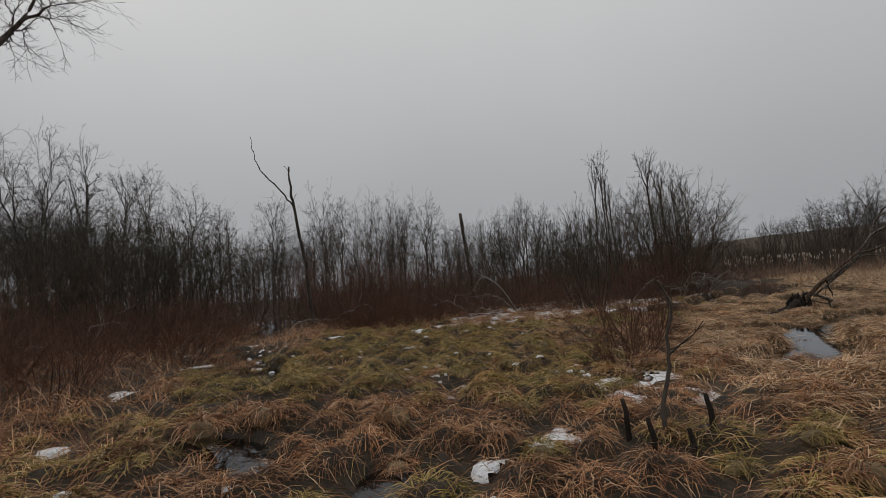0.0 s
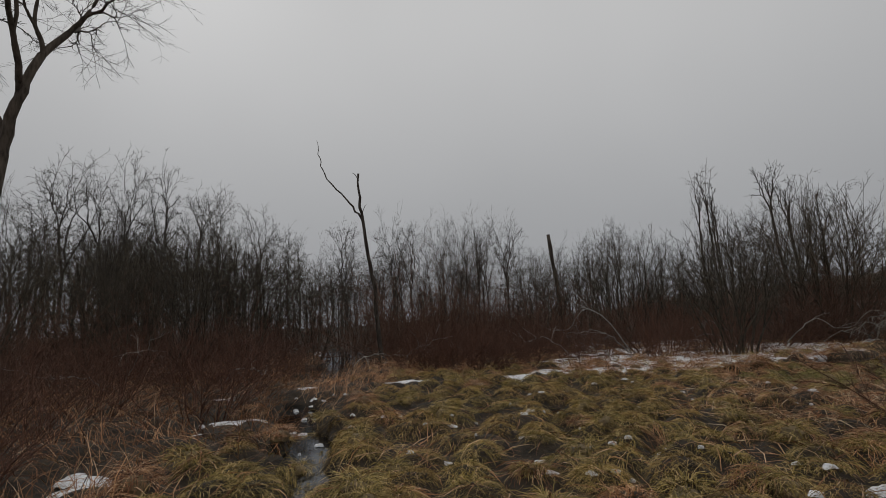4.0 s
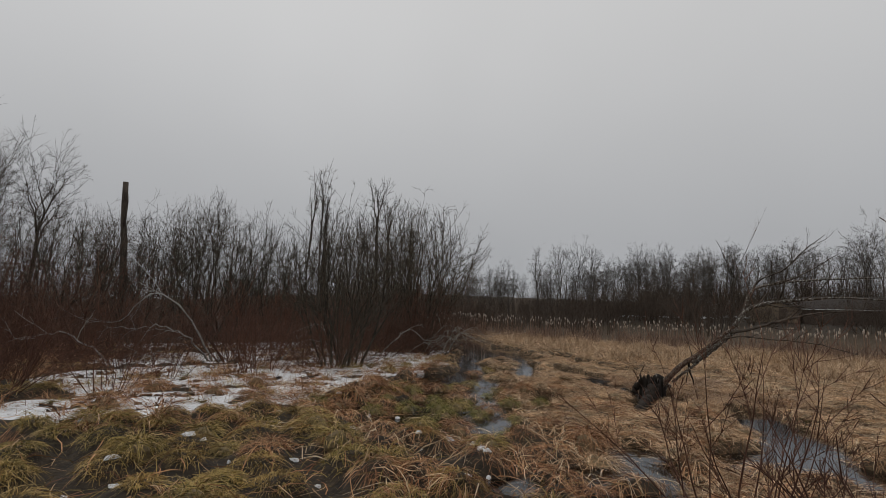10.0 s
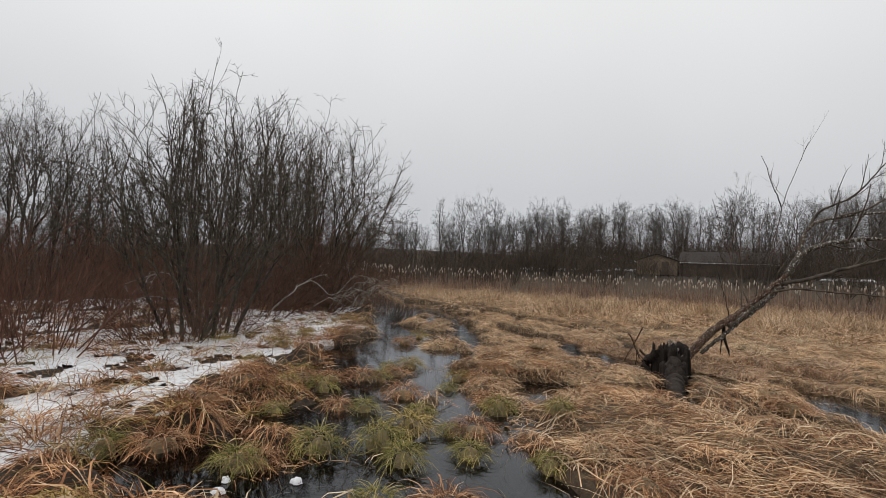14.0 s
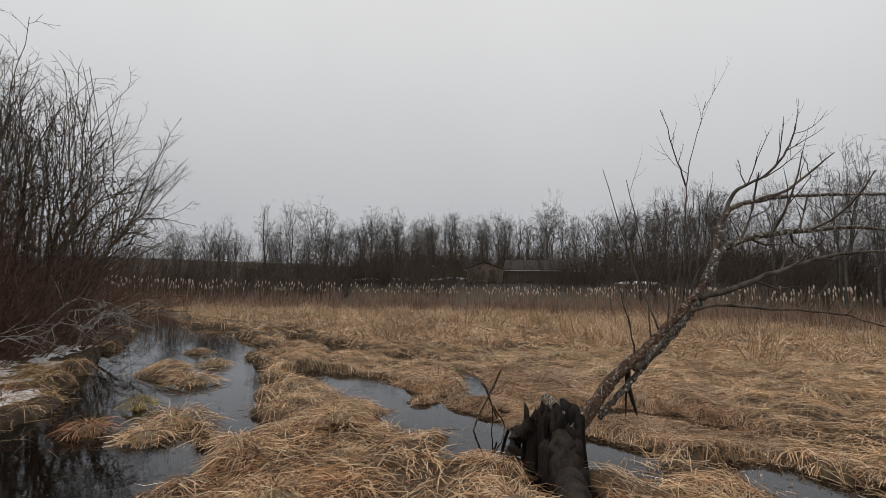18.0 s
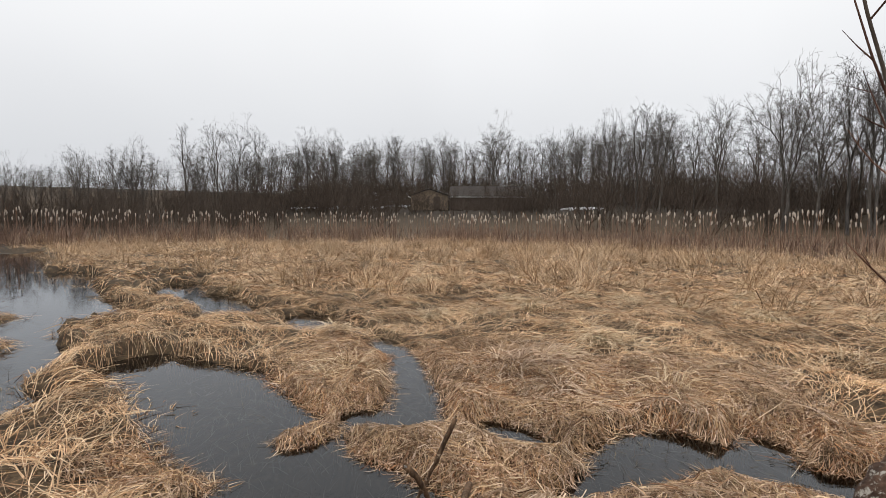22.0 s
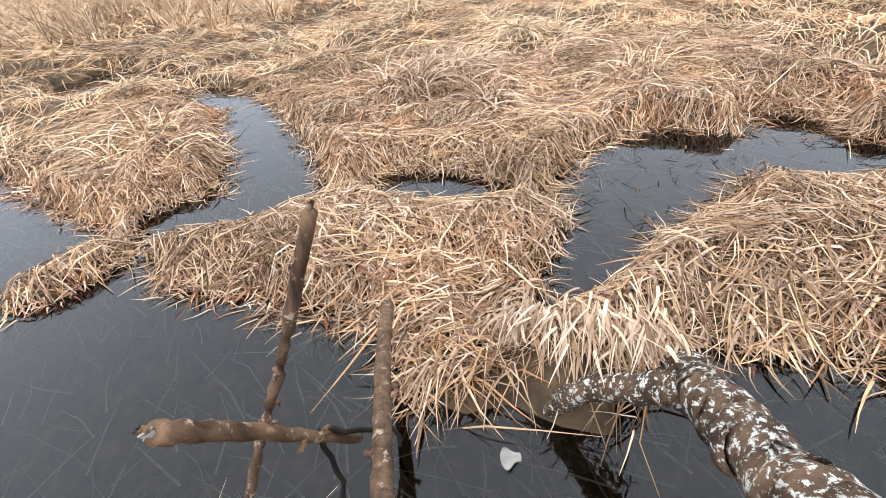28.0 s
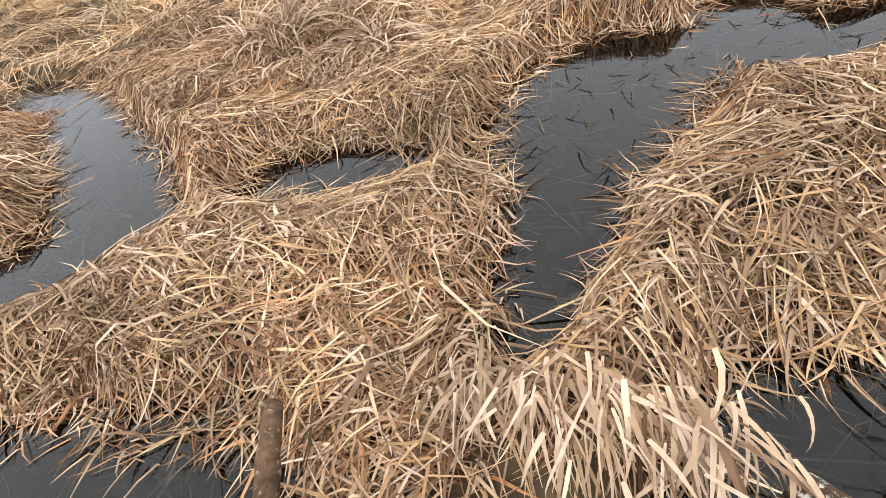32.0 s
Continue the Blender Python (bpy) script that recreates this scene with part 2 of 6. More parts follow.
def dome_centres(a, b, c, d, size, seed):
    i, j = np.meshgrid(np.arange(np.floor(a / size), np.ceil(b / size)), np.arange(np.floor(c / size), np.ceil(d / size)), indexing="ij")
    i, j = i.ravel(), j.ravel()
    return (i + 0.15 + 0.7 * lattice(i, j, seed)) * size, (j + 0.15 + 0.7 * lattice(i, j, seed + 1)) * size


SMALL, LARGE = (0.60, 101), (0.80, 111)


def straw_zone(x, y):
    """Where the ground is covered in straw-coloured sedge: east of the stream and the path."""
    side = x - 3.6 - 0.2 * np.clip(y - 4, 0, 10) - 0.85 * np.maximum(y - 16, 0)
    return step(-1.5, 1.5, side + 1.6 * (fbm(x, y, 2.2, 2, 51) - 0.5)) * step(75, 50, x) + step(100, 140, 0.62 * x + 0.78 * y) * step(10, 70, x) * 0.8


def ground_z(x, y):
    x, y = np.asarray(x, float), np.asarray(y, float)
    w = step(-0.18, 0.07, wet(x, y))
    sz = np.clip(straw_zone(x, y), 0, 1)
    calm = (1 - 0.75 * step(-0.1, 0.15, reach(x, y, PATCHES, 0.22, 61, 1.1))) * (1 - 0.8 * step(-0.1, 0.3, reach(x, y, BANK, 0.55, 61, 1.1)))
    bank = step(-0.6, 0.1, reach(x, y, BANK, 0.55, 61, 1.1))
    soak = step(2.0, 4.5, x + 0.5 * (y - 14)) * step(13.5, 10.5, x) * step(9.5, 11.5, y) * step(20.5, 18.5, y) * (1 - bank)
    small = 0.22 * np.clip(1 - (domes(x, y, *SMALL) / 0.56) ** 2, 0, 1) * (0.35 + 0.9 * fbm(x, y, 0.9, 2, 21)) * calm
    large = 0.17 * np.clip(1 - (domes(x, y, *LARGE) / 0.68) ** 2, 0, 1) * (0.2 + 1.1 * fbm(x, y, 1.5, 2, 22)) * (1 - 0.35 * soak)
    hum = small * (1 - sz) + large * sz + 0.06 + 0.08 * (fbm(x, y, 3.0, 2, 31) - 0.42) + 0.02 * sz + 0.03 * bank - soak * 0.11 * step(0.42, 0.62, fbm(x, y, 1.1, 3, 33))
    flat = step(11.2, 11.6, x) * step(17.0, 15.4, x) * step(12.2, 12.8, y) * step(19.8, 18.0, y)
    hum = hum * (1 - 0.5 * flat) + 0.03 * flat
    z = hum * (1 - w) - 0.22 * w
    under = step(-1.1, -0.5, -np.hypot(x - 11.0, y - 14.9))
    z = z * (1 - under) + np.minimum(z, -0.03) * under
    z = np.maximum(z, mound(x, y) - 0.02)
    far = np.hypot(x - 10, y - 15)
    east = step(48, 78, x - 0.1 * (y - 15)) * 3.3 + step(80, 125, x) * 4.0 + step(110, 230, 0.62 * x + 0.78 * y) * 5 * step(-10, 60, x)
    north = step(48, 80, y) * 1.2 * step(30, -10, x)
    return z + east + north + step(40, 120, far) * (fbm(x, y, 25, 2, 41) - 0.5)


# ---- meshes ----
def mesh_from(name, verts, quads, tris=None):
    """A mesh out of arrays of places and of four- and three-cornered faces."""
    me = bpy.data.meshes.new(name)
    quads = np.zeros((0, 4), int) if quads is None else quads
    tris = np.zeros((0, 3), int) if tris is None else tris
    me.vertices.add(len(verts))
    me.vertices.foreach_set("co", np.ascontiguousarray(verts, np.float32).ravel())
    nq, nt = len(quads), len(tris)
    me.loops.add(nq * 4 + nt * 3)
    me.loops.foreach_set("vertex_index", np.concatenate([quads.ravel(), tris.ravel()]).astype(np.int32))
    me.polygons.add(nq + nt)
    me.polygons.foreach_set("loop_start", np.concatenate([np.arange(nq) * 4, nq * 4 + np.arange(nt) * 3]).astype(np.int32))
    me.update(calc_edges=True)
    return me


def put(name, me, mat, parent=None, label="", smooth=False):
    """Links a mesh as one object, under a thing or by itself."""
    ob = new(name, me)
    if mat is not None and not me.materials:
        me.materials.append(mat)
    if smooth:
        me.polygons.foreach_set("use_smooth", np.ones(len(me.polygons), bool))
    if parent is not None:
        ob.parent = parent
    if label:
        tagged(ob, label)
    return ob


def empty(name, m):
    ob = new(name)
    ob.empty_display_size = 0.2
    ob.matrix_world = m
    return ob


def part(name, bm, material, parent, label=""):
    me = bpy.data.meshes.new(name)
    bm.to_mesh(me)
    bm.free()
    return put(name, me, material, parent, label)


def ribbons(root, az, length, rise, bend, width, segs=3, floor=None, lift=0.02, curl=0.5, hug=0.0):
    """Grass blades as tapered strips. rise: the angle at the root; bend: by how much it droops to the tip."""
    n = len(root)
    p = np.array(root, float)
    pts = [p.copy()]
    turn = rng.normal(0, curl, n)
    jit = rng.random(n) * lift
    for k in range(segs):
        f = (k + 0.5) / segs
        e = rise - bend * f
        a = az + turn * f
        s = length / segs
        p = p + np.stack([s * np.cos(e) * np.cos(a), s * np.cos(e) * np.sin(a), s * np.sin(e)], 1)
        if floor is not None:
            low = np.maximum(floor(p[:, 0], p[:, 1]), WL - 0.03) + 0.006 + jit
            p[:, 2] = low + np.maximum(p[:, 2] - low, 0) * (1 - hug)
        pts.append(p.copy())
    pts = np.stack(pts, 1)
    tilt = rng.normal(0, 0.5, n)
    side = np.stack([-np.sin(az) * np.cos(tilt), np.cos(az) * np.cos(tilt), np.sin(tilt)], 1)
    taper = np.array([0.75] + [1.0 - 0.88 * ((k + 1) / segs) ** 1.6 for k in range(segs)])
    off = side[:, None, :] * (width[:, None] * taper[None, :])[:, :, None] * 0.5
    verts = np.stack([pts - off, pts + off], 2).reshape(n * (segs + 1) * 2, 3)
    base = (np.arange(n) * (segs + 1) * 2)[:, None] + (np.arange(segs) * 2)[None, :]
    base = base.ravel()
    return verts, np.stack([base, base + 1, base + 3, base + 2], 1)


def tubes(pts, rad, sides):
    """Round tapered strips along rows of points: pts (n, k, 3), rad (n, k)."""
    n, k, _ = pts.shape
    tan = np.gradient(pts, axis=1)
    tan /= np.linalg.norm(tan, axis=2, keepdims=True) + 1e-9
    ref = np.where(np.abs(tan[..., 2:3]) > 0.9, np.array([1.0, 0, 0]), np.array([0, 0, 1.0]))
    u = np.cross(tan, ref)
    u /= np.linalg.norm(u, axis=2, keepdims=True) + 1e-9
    v = np.cross(tan, u)
    ang = np.arange(sides) * 2 * np.pi / sides
    ring = u[:, :, None, :] * np.cos(ang)[:, None] + v[:, :, None, :] * np.sin(ang)[:, None]
    verts = (pts[:, :, None, :] + ring * rad[:, :, None, None]).reshape(-1, 3)
    a = (np.arange(n) * k * sides)[:, None, None] + (np.arange(k - 1) * sides)[None, :, None] + np.arange(sides)[None, None, :]
    b = (np.arange(n) * k * sides)[:, None, None] + (np.arange(k - 1) * sides)[None, :, None] + ((np.arange(sides) + 1) % sides)[None, None, :]
    a, b = a.ravel(), b.ravel()
    return verts, np.stack([a, b, b + sides, a + sides], 1)


def merge(pieces):
    verts, quads, start = [], [], 0
    for v, q in pieces:
        verts.append(v), quads.append(q + start)
        start += len(v)
    return np.concatenate(verts), np.concatenate(quads)


def grow(p0, way, length, segs, up=0.0, wob=0.1):
    """Branches that wander from p0 along way; up pulls them to the sky (minus: down)."""
    n = len(p0)
    p, d = np.array(p0, float), np.array(way, float)
    pts = [p.copy()]
    for k in range(segs):
        d = d + rng.normal(0, wob, (n, 3)) + np.array([0, 0, up / segs])
        d /= np.linalg.norm(d, axis=1, keepdims=True) + 1e-9
        p = p + d * (length / segs)[:, None]
        pts.append(p.copy())
    return np.stack(pts, 1)


def sprout(pts, rad, each, t0, t1, angle, ratio, thin, spread=0.25):
    """Where children leave their branches: base, way, length, radius."""
    n, k, _ = pts.shape
    idx = np.repeat(np.arange(n), each)
    t = rng.uniform(t0, t1, len(idx)) * (k - 1)
    i = np.minimum(t.astype(int), k - 2)
    f = (t - i)[:, None]
    a, b = pts[idx, i], pts[idx, i + 1]
    base = a * (1 - f) + b * f
    tan = (b - a) / (np.linalg.norm(b - a, axis=1, keepdims=True) + 1e-9)
    r = rad[idx, i] * (1 - f[:, 0]) + rad[idx, i + 1] * f[:, 0]
    rnd = rng.normal(0, 1, (len(idx), 3))
    rnd -= tan * (rnd * tan).sum(1, keepdims=True)
    rnd /= np.linalg.norm(rnd, axis=1, keepdims=True) + 1e-9
    ang = rng.normal(angle, spread * 0.6, len(idx))[:, None]
    way = tan * np.cos(ang) + rnd * np.sin(ang)
    whole = np.linalg.norm(np.diff(pts, axis=1), axis=2).sum(1)[idx]
    length = whole * ratio * rng.uniform(0.6, 1.15, len(idx)) * (1.05 - 0.32 * t / (k - 1))
    return base, way, length, np.minimum(r * 0.8, r * thin + 0.001)


def taper(n, k, r, end=0.25):
    return np.asarray(r)[:, None] * np.linspace(1, end, k)[None, :]


# ---- materials ----
def blank(name, rough=0.7, spec=0.3):
    m = bpy.data.materials.new(name)
    m.use_nodes = True
    n, l = m.node_tree.nodes, m.node_tree.links
    b = n["Principled BSDF"]
    b.inputs["Roughness"].default_value = rough
    b.inputs["Specular IOR Level"].default_value = spec
    return m, n, l, b


def ramp(n, l, source, stops, interpolation="LINEAR"):
    r = n.new("ShaderNodeValToRGB")
    r.color_ramp.interpolation = interpolation
    while len(r.color_ramp.elements) < len(stops):
        r.color_ramp.elements.new(0.5)
    for e, (at, c) in zip(r.color_ramp.elements, stops):
        e.position, e.color = at, (*c, 1)
    l.new(source, r.inputs[0])
    return r.outputs[0]


def noise_at(n, l, scale, detail=4.0, stretch=None, rough=0.6):
    c = n.new("ShaderNodeTexCoord")
    t = n.new("ShaderNodeTexNoise")
    t.inputs["Scale"].default_value, t.inputs["Detail"].default_value, t.inputs["Roughness"].default_value = scale, detail, rough
    if stretch:
        mp = n.new("ShaderNodeMapping")
        mp.inputs["Scale"].default_value = stretch
        l.new(c.outputs["Object"], mp.inputs[0])
        l.new(mp.outputs[0], t.inputs["Vector"])
    else:
        l.new(c.outputs["Object"], t.inputs["Vector"])
    return t.outputs["Fac"]


def blend(n, l, fac, a, b, how="MIX"):
    x = n.new("ShaderNodeMix")
    x.data_type, x.blend_type = "RGBA", how
    for sock, v in ((x.inputs["Factor"], fac), (x.inputs[6], a), (x.inputs[7], b)):
        if isinstance(v, (int, float)):
            sock.default_value = v
        elif isinstance(v, tuple):
            sock.default_value = (*v, 1)
        else:
            l.new(v, sock)
    return x.outputs[2]


def bumped(n, l, b, height, strength, distance=0.02):
    k = n.new("ShaderNodeBump")
    k.inputs["Strength"].default_value, k.inputs["Distance"].default_value = strength, distance
    l.new(height, k.inputs["Height"])
    l.new(k.outputs[0], b.inputs["Normal"])


def blade_mat(name, stops, patch=2.0, rough=0.65, low=0.5):
    """Dry or green blades: a colour for each blade, patches over the ground."""
    m, n, l, b = blank(name, rough, 0.25)
    g = n.new("ShaderNodeNewGeometry")
    c = ramp(n, l, g.outputs["Random Per Island"], stops)
    p = ramp(n, l, noise_at(n, l, patch, 3.0), [(0.32, (low, low, low)), (0.52, (0.95, 0.95, 0.95)), (0.7, (1.22, 1.2, 1.16))])
    fine = ramp(n, l, noise_at(n, l, 38.0, 2.0), [(0.3, (0.78, 0.76, 0.74)), (0.7, (1.1, 1.1, 1.1))])
    c = blend(n, l, 1.0, blend(n, l, 1.0, c, p, "MULTIPLY"), fine, "MULTIPLY")
    l.new(c, b.inputs["Base Color"])
    return m


def bark_mat(name, dark, light, lichen=None, amount=0.6, scale=9.0, bump=0.5, grain=26.0):
    m, n, l, b = blank(name, 0.85, 0.2)
    f = noise_at(n, l, scale, 6.0, (1, 1, 0.22))
    c = ramp(n, l, f, [(0.32, dark), (0.7, light)])
    o = n.new("ShaderNodeObjectInfo")
    c = blend(n, l, 1.0, c, ramp(n, l, o.outputs["Random"], [(0.0, (0.8, 0.8, 0.82)), (1.0, (1.15, 1.12, 1.08))]), "MULTIPLY")
    if lichen:
        spots = ramp(n, l, noise_at(n, l, grain, 7.0, None, 0.72), [(amount, (0, 0, 0)), (amount + 0.05, (1, 1, 1))])
        c = blend(n, l, spots, c, lichen)
    l.new(c, b.inputs["Base Color"])
    bumped(n, l, b, f, bump)
    return m


TAN = [(0.0, (0.13, 0.06, 0.033)), (0.25, (0.38, 0.23, 0.142)), (0.65, (0.60, 0.41, 0.28)), (1.0, (0.77, 0.59, 0.455))]
M_tan = blade_mat("dry_sedge_tan", TAN, 1.6, 0.65, 0.6)
M_field = blade_mat("marsh_sedge_orange", [(0.0, (0.13, 0.055, 0.026)), (0.3, (0.48, 0.29, 0.155)), (0.65, (0.74, 0.50, 0.295)), (1.0, (0.88, 0.69, 0.47))])
M_pale = blade_mat("dry_sedge_pale", [(0.0, (0.30, 0.18, 0.09)), (0.4, (0.62, 0.45, 0.27)), (1.0, (0.82, 0.67, 0.48))], 2.0, 0.65, 0.7)
M_bleached = blade_mat("bleached_sedge", [(0.0, (0.20, 0.115, 0.065)), (0.4, (0.48, 0.335, 0.22)), (1.0, (0.74, 0.575, 0.44))], 2.0, 0.65, 0.65)
M_russet = blade_mat("dead_grass_russet", [(0.0, (0.09, 0.032, 0.014)), (0.45, (0.37, 0.17, 0.078)), (0.8, (0.59, 0.33, 0.165)), (1.0, (0.78, 0.55, 0.35))])
M_olive = blade_mat("winter_grass_olive", [(0.0, (0.07, 0.058, 0.014)), (0.35, (0.28, 0.205, 0.052)), (0.7, (0.46, 0.34, 0.105)), (1.0, (0.68, 0.49, 0.24))])
M_straw = blade_mat("winter_grass_yellowed", [(0.0, (0.14, 0.08, 0.022)), (0.5, (0.38, 0.25, 0.07)), (1.0, (0.60, 0.43, 0.18))])
M_sedge = blade_mat("tangled_sedge_brown", [(0.0, (0.10, 0.05, 0.026)), (0.3, (0.33, 0.195, 0.10)), (0.7, (0.55, 0.37, 0.21)), (1.0, (0.74, 0.56, 0.38))], 3.0, 0.65, 0.5)
M_rusty = blade_mat("reed_belt_brown", [(0.0, (0.10, 0.055, 0.04)), (0.5, (0.25, 0.155, 0.11)), (1.0, (0.42, 0.30, 0.22))])
M_green = blade_mat("sedge_green", [(0.0, (0.11, 0.11, 0.025)), (0.6, (0.28, 0.25, 0.06)), (1.0, (0.50, 0.38, 0.16))])
M_reed = blade_mat("standing_reed_tan", [(0.0, (0.20, 0.11, 0.06)), (0.5, (0.56, 0.38, 0.22)), (1.0, (0.80, 0.62, 0.43))], 0.6)
M_wetgrass = blade_mat("wet_dark_grass", [(0.0, (0.035, 0.025, 0.015)), (0.6, (0.10, 0.07, 0.04)), (1.0, (0.28, 0.21, 0.12))])
M_sunk = blade_mat("drowned_grass_pale", [(0.0, (0.16, 0.15, 0.13)), (1.0, (0.46, 0.43, 0.37))])
M_bark = bark_mat("bark_grey_brown", (0.032, 0.025, 0.020), (0.135, 0.112, 0.092))
# far trees: bark paler and greyer than M_bark, distance haze put into the colour
M_barkhazed = bark_mat("bark_far_hazed", (0.05, 0.045, 0.041), (0.15, 0.135, 0.12))
M_twig = bark_mat("twig_brown", (0.04, 0.030, 0.024), (0.145, 0.112, 0.088), (0.34, 0.33, 0.29), 0.66, 14.0)
M_twigred = bark_mat("twig_red_brown", (0.05, 0.024, 0.018), (0.19, 0.10, 0.070), None, 0.6, 14.0)
M_brush = bark_mat("brush_twig_brown", (0.06, 0.033, 0.024), (0.21, 0.125, 0.09), None, 0.6, 14.0)
M_willow = bark_mat("willow_bark_lichened", (0.03, 0.025, 0.02), (0.13, 0.108, 0.082), (0.27, 0.28, 0.21), 0.60)
M_lichen = bark_mat("dead_bark_lichened", (0.025, 0.016, 0.011), (0.16, 0.10, 0.062), (0.56, 0.56, 0.51), 0.53, 22.0, 1.0, 80.0)
M_rot = bark_mat("rotten_wet_wood", (0.007, 0.006, 0.005), (0.042, 0.032, 0.026), (0.12, 0.11, 0.10), 0.7, 12.0, 1.0)
M_redwood = bark_mat("split_red_heartwood", (0.020, 0.012, 0.009), (0.12, 0.072, 0.05), (0.34, 0.32, 0.28), 0.55, 26.0, 1.0, 38.0)
M_stick = bark_mat("peeled_stick_wood", (0.045, 0.027, 0.017), (0.22, 0.135, 0.08), (0.36, 0.28, 0.20), 0.58, 34.0, 0.8, 40.0)
M_limb = bark_mat("dead_limb_flecked", (0.03, 0.023, 0.018), (0.15, 0.12, 0.095), (0.42, 0.42, 0.385), 0.54, 22.0, 1.0, 32.0)
M_white = bark_mat("bleached_dead_wood", (0.20, 0.185, 0.165), (0.46, 0.44, 0.40), None, 0.6, 12.0)


def ground_mat():
    m, n, l, b = blank("marsh_ground", 0.8, 0.3)
    f, big = noise_at(n, l, 9.0, 6.0), noise_at(n, l, 1.1, 4.0)
    soil = ramp(n, l, f, [(0.3, (0.012, 0.009, 0.006)), (0.6, (0.040, 0.028, 0.017)), (0.8, (0.10, 0.068, 0.038))])
    thatch = ramp(n, l, f, [(0.3, (0.025, 0.016, 0.009)), (0.55, (0.085, 0.055, 0.028)), (0.8, (0.24, 0.165, 0.09))])
    zone = n.new("ShaderNodeAttribute")
    zone.attribute_name = "straw"
    k = n.new("ShaderNodeMath")
    k.operation, k.use_clamp = "MULTIPLY_ADD", True
    k.inputs[1].default_value = 1.0
    l.new(zone.outputs["Fac"], k.inputs[0])
    wob = n.new("ShaderNodeMath")
    wob.operation, wob.inputs[1].default_value = "SUBTRACT", 0.5
    l.new(big, wob.inputs[0])
    l.new(wob.outputs[0], k.inputs[2])
    l.new(blend(n, l, k.outputs[0], soil, thatch), b.inputs["Base Color"])
    bumped(n, l, b, f, 0.8, 0.04)
    return m


def water_mat():
    m, n, l, b = blank("peaty_water", 0.04)
    out = n["Material Output"]
    n.remove(b)
    clear = n.new("ShaderNodeBsdfTransparent")
    clear.inputs["Color"].default_value = (0.27, 0.26, 0.24, 1)
    gloss = n.new("ShaderNodeBsdfGlossy")
    gloss.inputs["Roughness"].default_value = 0.03
    gloss.inputs["Color"].default_value = (0.95, 0.97, 1.0, 1)
    fres = n.new("ShaderNodeFresnel")
    fres.inputs["IOR"].default_value = 1.43
    bump = n.new("ShaderNodeBump")
    bump.inputs["Strength"].default_value, bump.inputs["Distance"].default_value = 0.10, 0.01
    l.new(noise_at(n, l, 5.0, 3.0), bump.inputs["Height"])
    l.new(bump.outputs[0], gloss.inputs["Normal"])
    l.new(bump.outputs[0], fres.inputs["Normal"])
    mix = n.new("ShaderNodeMixShader")
    l.new(fres.outputs[0], mix.inputs[0])
    l.new(clear.outputs[0], mix.inputs[1])
    l.new(gloss.outputs[0], mix.inputs[2])
    l.new(mix.outputs[0], out.inputs["Surface"])
    return m


def snow_mat():
    m, n, l, b = blank("old_wet_snow", 0.55, 0.4)
    f = noise_at(n, l, 7.0, 6.0)
    c = ramp(n, l, f, [(0.25, (0.42, 0.42, 0.43)), (0.45, (0.70, 0.71, 0.73)), (0.7, (0.84, 0.85, 0.87))])
    dirt = ramp(n, l, noise_at(n, l, 30.0, 5.0), [(0.56, (1, 1, 1)), (0.64, (0.42, 0.34, 0.26))])
    l.new(blend(n, l, 1.0, c, dirt, "MULTIPLY"), b.inputs["Base Color"])
    bumped(n, l, b, f, 0.5, 0.03)
    return m


M_ground, M_water, M_snow = ground_mat(), water_mat(), snow_mat()


# ---- ground, water, snow ----
def lines(a, b, fine, edge, grow_by):
    """Grid lines: even between a and b, then wider and wider out to the edge."""
    mid = list(np.arange(a, b, fine))
    lo, hi, s = [a], [mid[-1]], fine
    while lo[-1] > -edge:
        s *= grow_by
        lo.append(lo[-1] - s), hi.append(hi[-1] + s)
    return np.array(sorted(set(lo[1:])) + mid + hi[1:])


def sheet(name, xs, ys, height, keep=None):
    gx, gy = np.meshgrid(xs, ys, indexing="ij")
    gz = height(gx, gy)
    verts = np.stack([gx, gy, gz], -1).reshape(-1, 3)
    i = (np.arange(len(xs) - 1)[:, None] * len(ys) + np.arange(len(ys) - 1)[None, :])
    quads = np.stack([i, i + len(ys), i + len(ys) + 1, i + 1], -1)
    if keep is not None:
        k = keep(gx, gy)
        quads = quads[k[:-1, :-1] & k[1:, :-1] & k[1:, 1:] & k[:-1, 1:]]
        quads = quads.reshape(-1, 4)
        used, inv = np.unique(quads, return_inverse=True)
        verts, quads = verts[used], inv.reshape(-1, 4)
    return mesh_from(name, verts, quads.reshape(-1, 4)), gx, gy


gxs = lines(-9.0, 19.0, 0.11, 900, 1.09)
gys = lines(1.0, 25.0, 0.11, 900, 1.09)
ground_me, gx, gy = sheet("ground", gxs, gys, ground_z)
straw = ground_me.attributes.new("straw", "FLOAT", "POINT")
straw.data.foreach_set("value", straw_zone(gx, gy).astype(np.float32).ravel())
ground = tagged(put("ground", ground_me, M_ground, smooth=True), "dark wet marsh ground with matted straw", "ground", kind="structure")

bm = bmesh.new()
bmesh.ops.create_grid(bm, x_segments=2, y_segments=2, size=1.0)
bmesh.ops.transform(bm, matrix=Matrix.Translation((4, 18, WL)) @ Matrix.Diagonal((24, 22, 1, 1)), verts=bm.verts)
water = tagged(part("water", bm, M_water, None), "still dark peaty water among the sedge", "water", kind="structure")


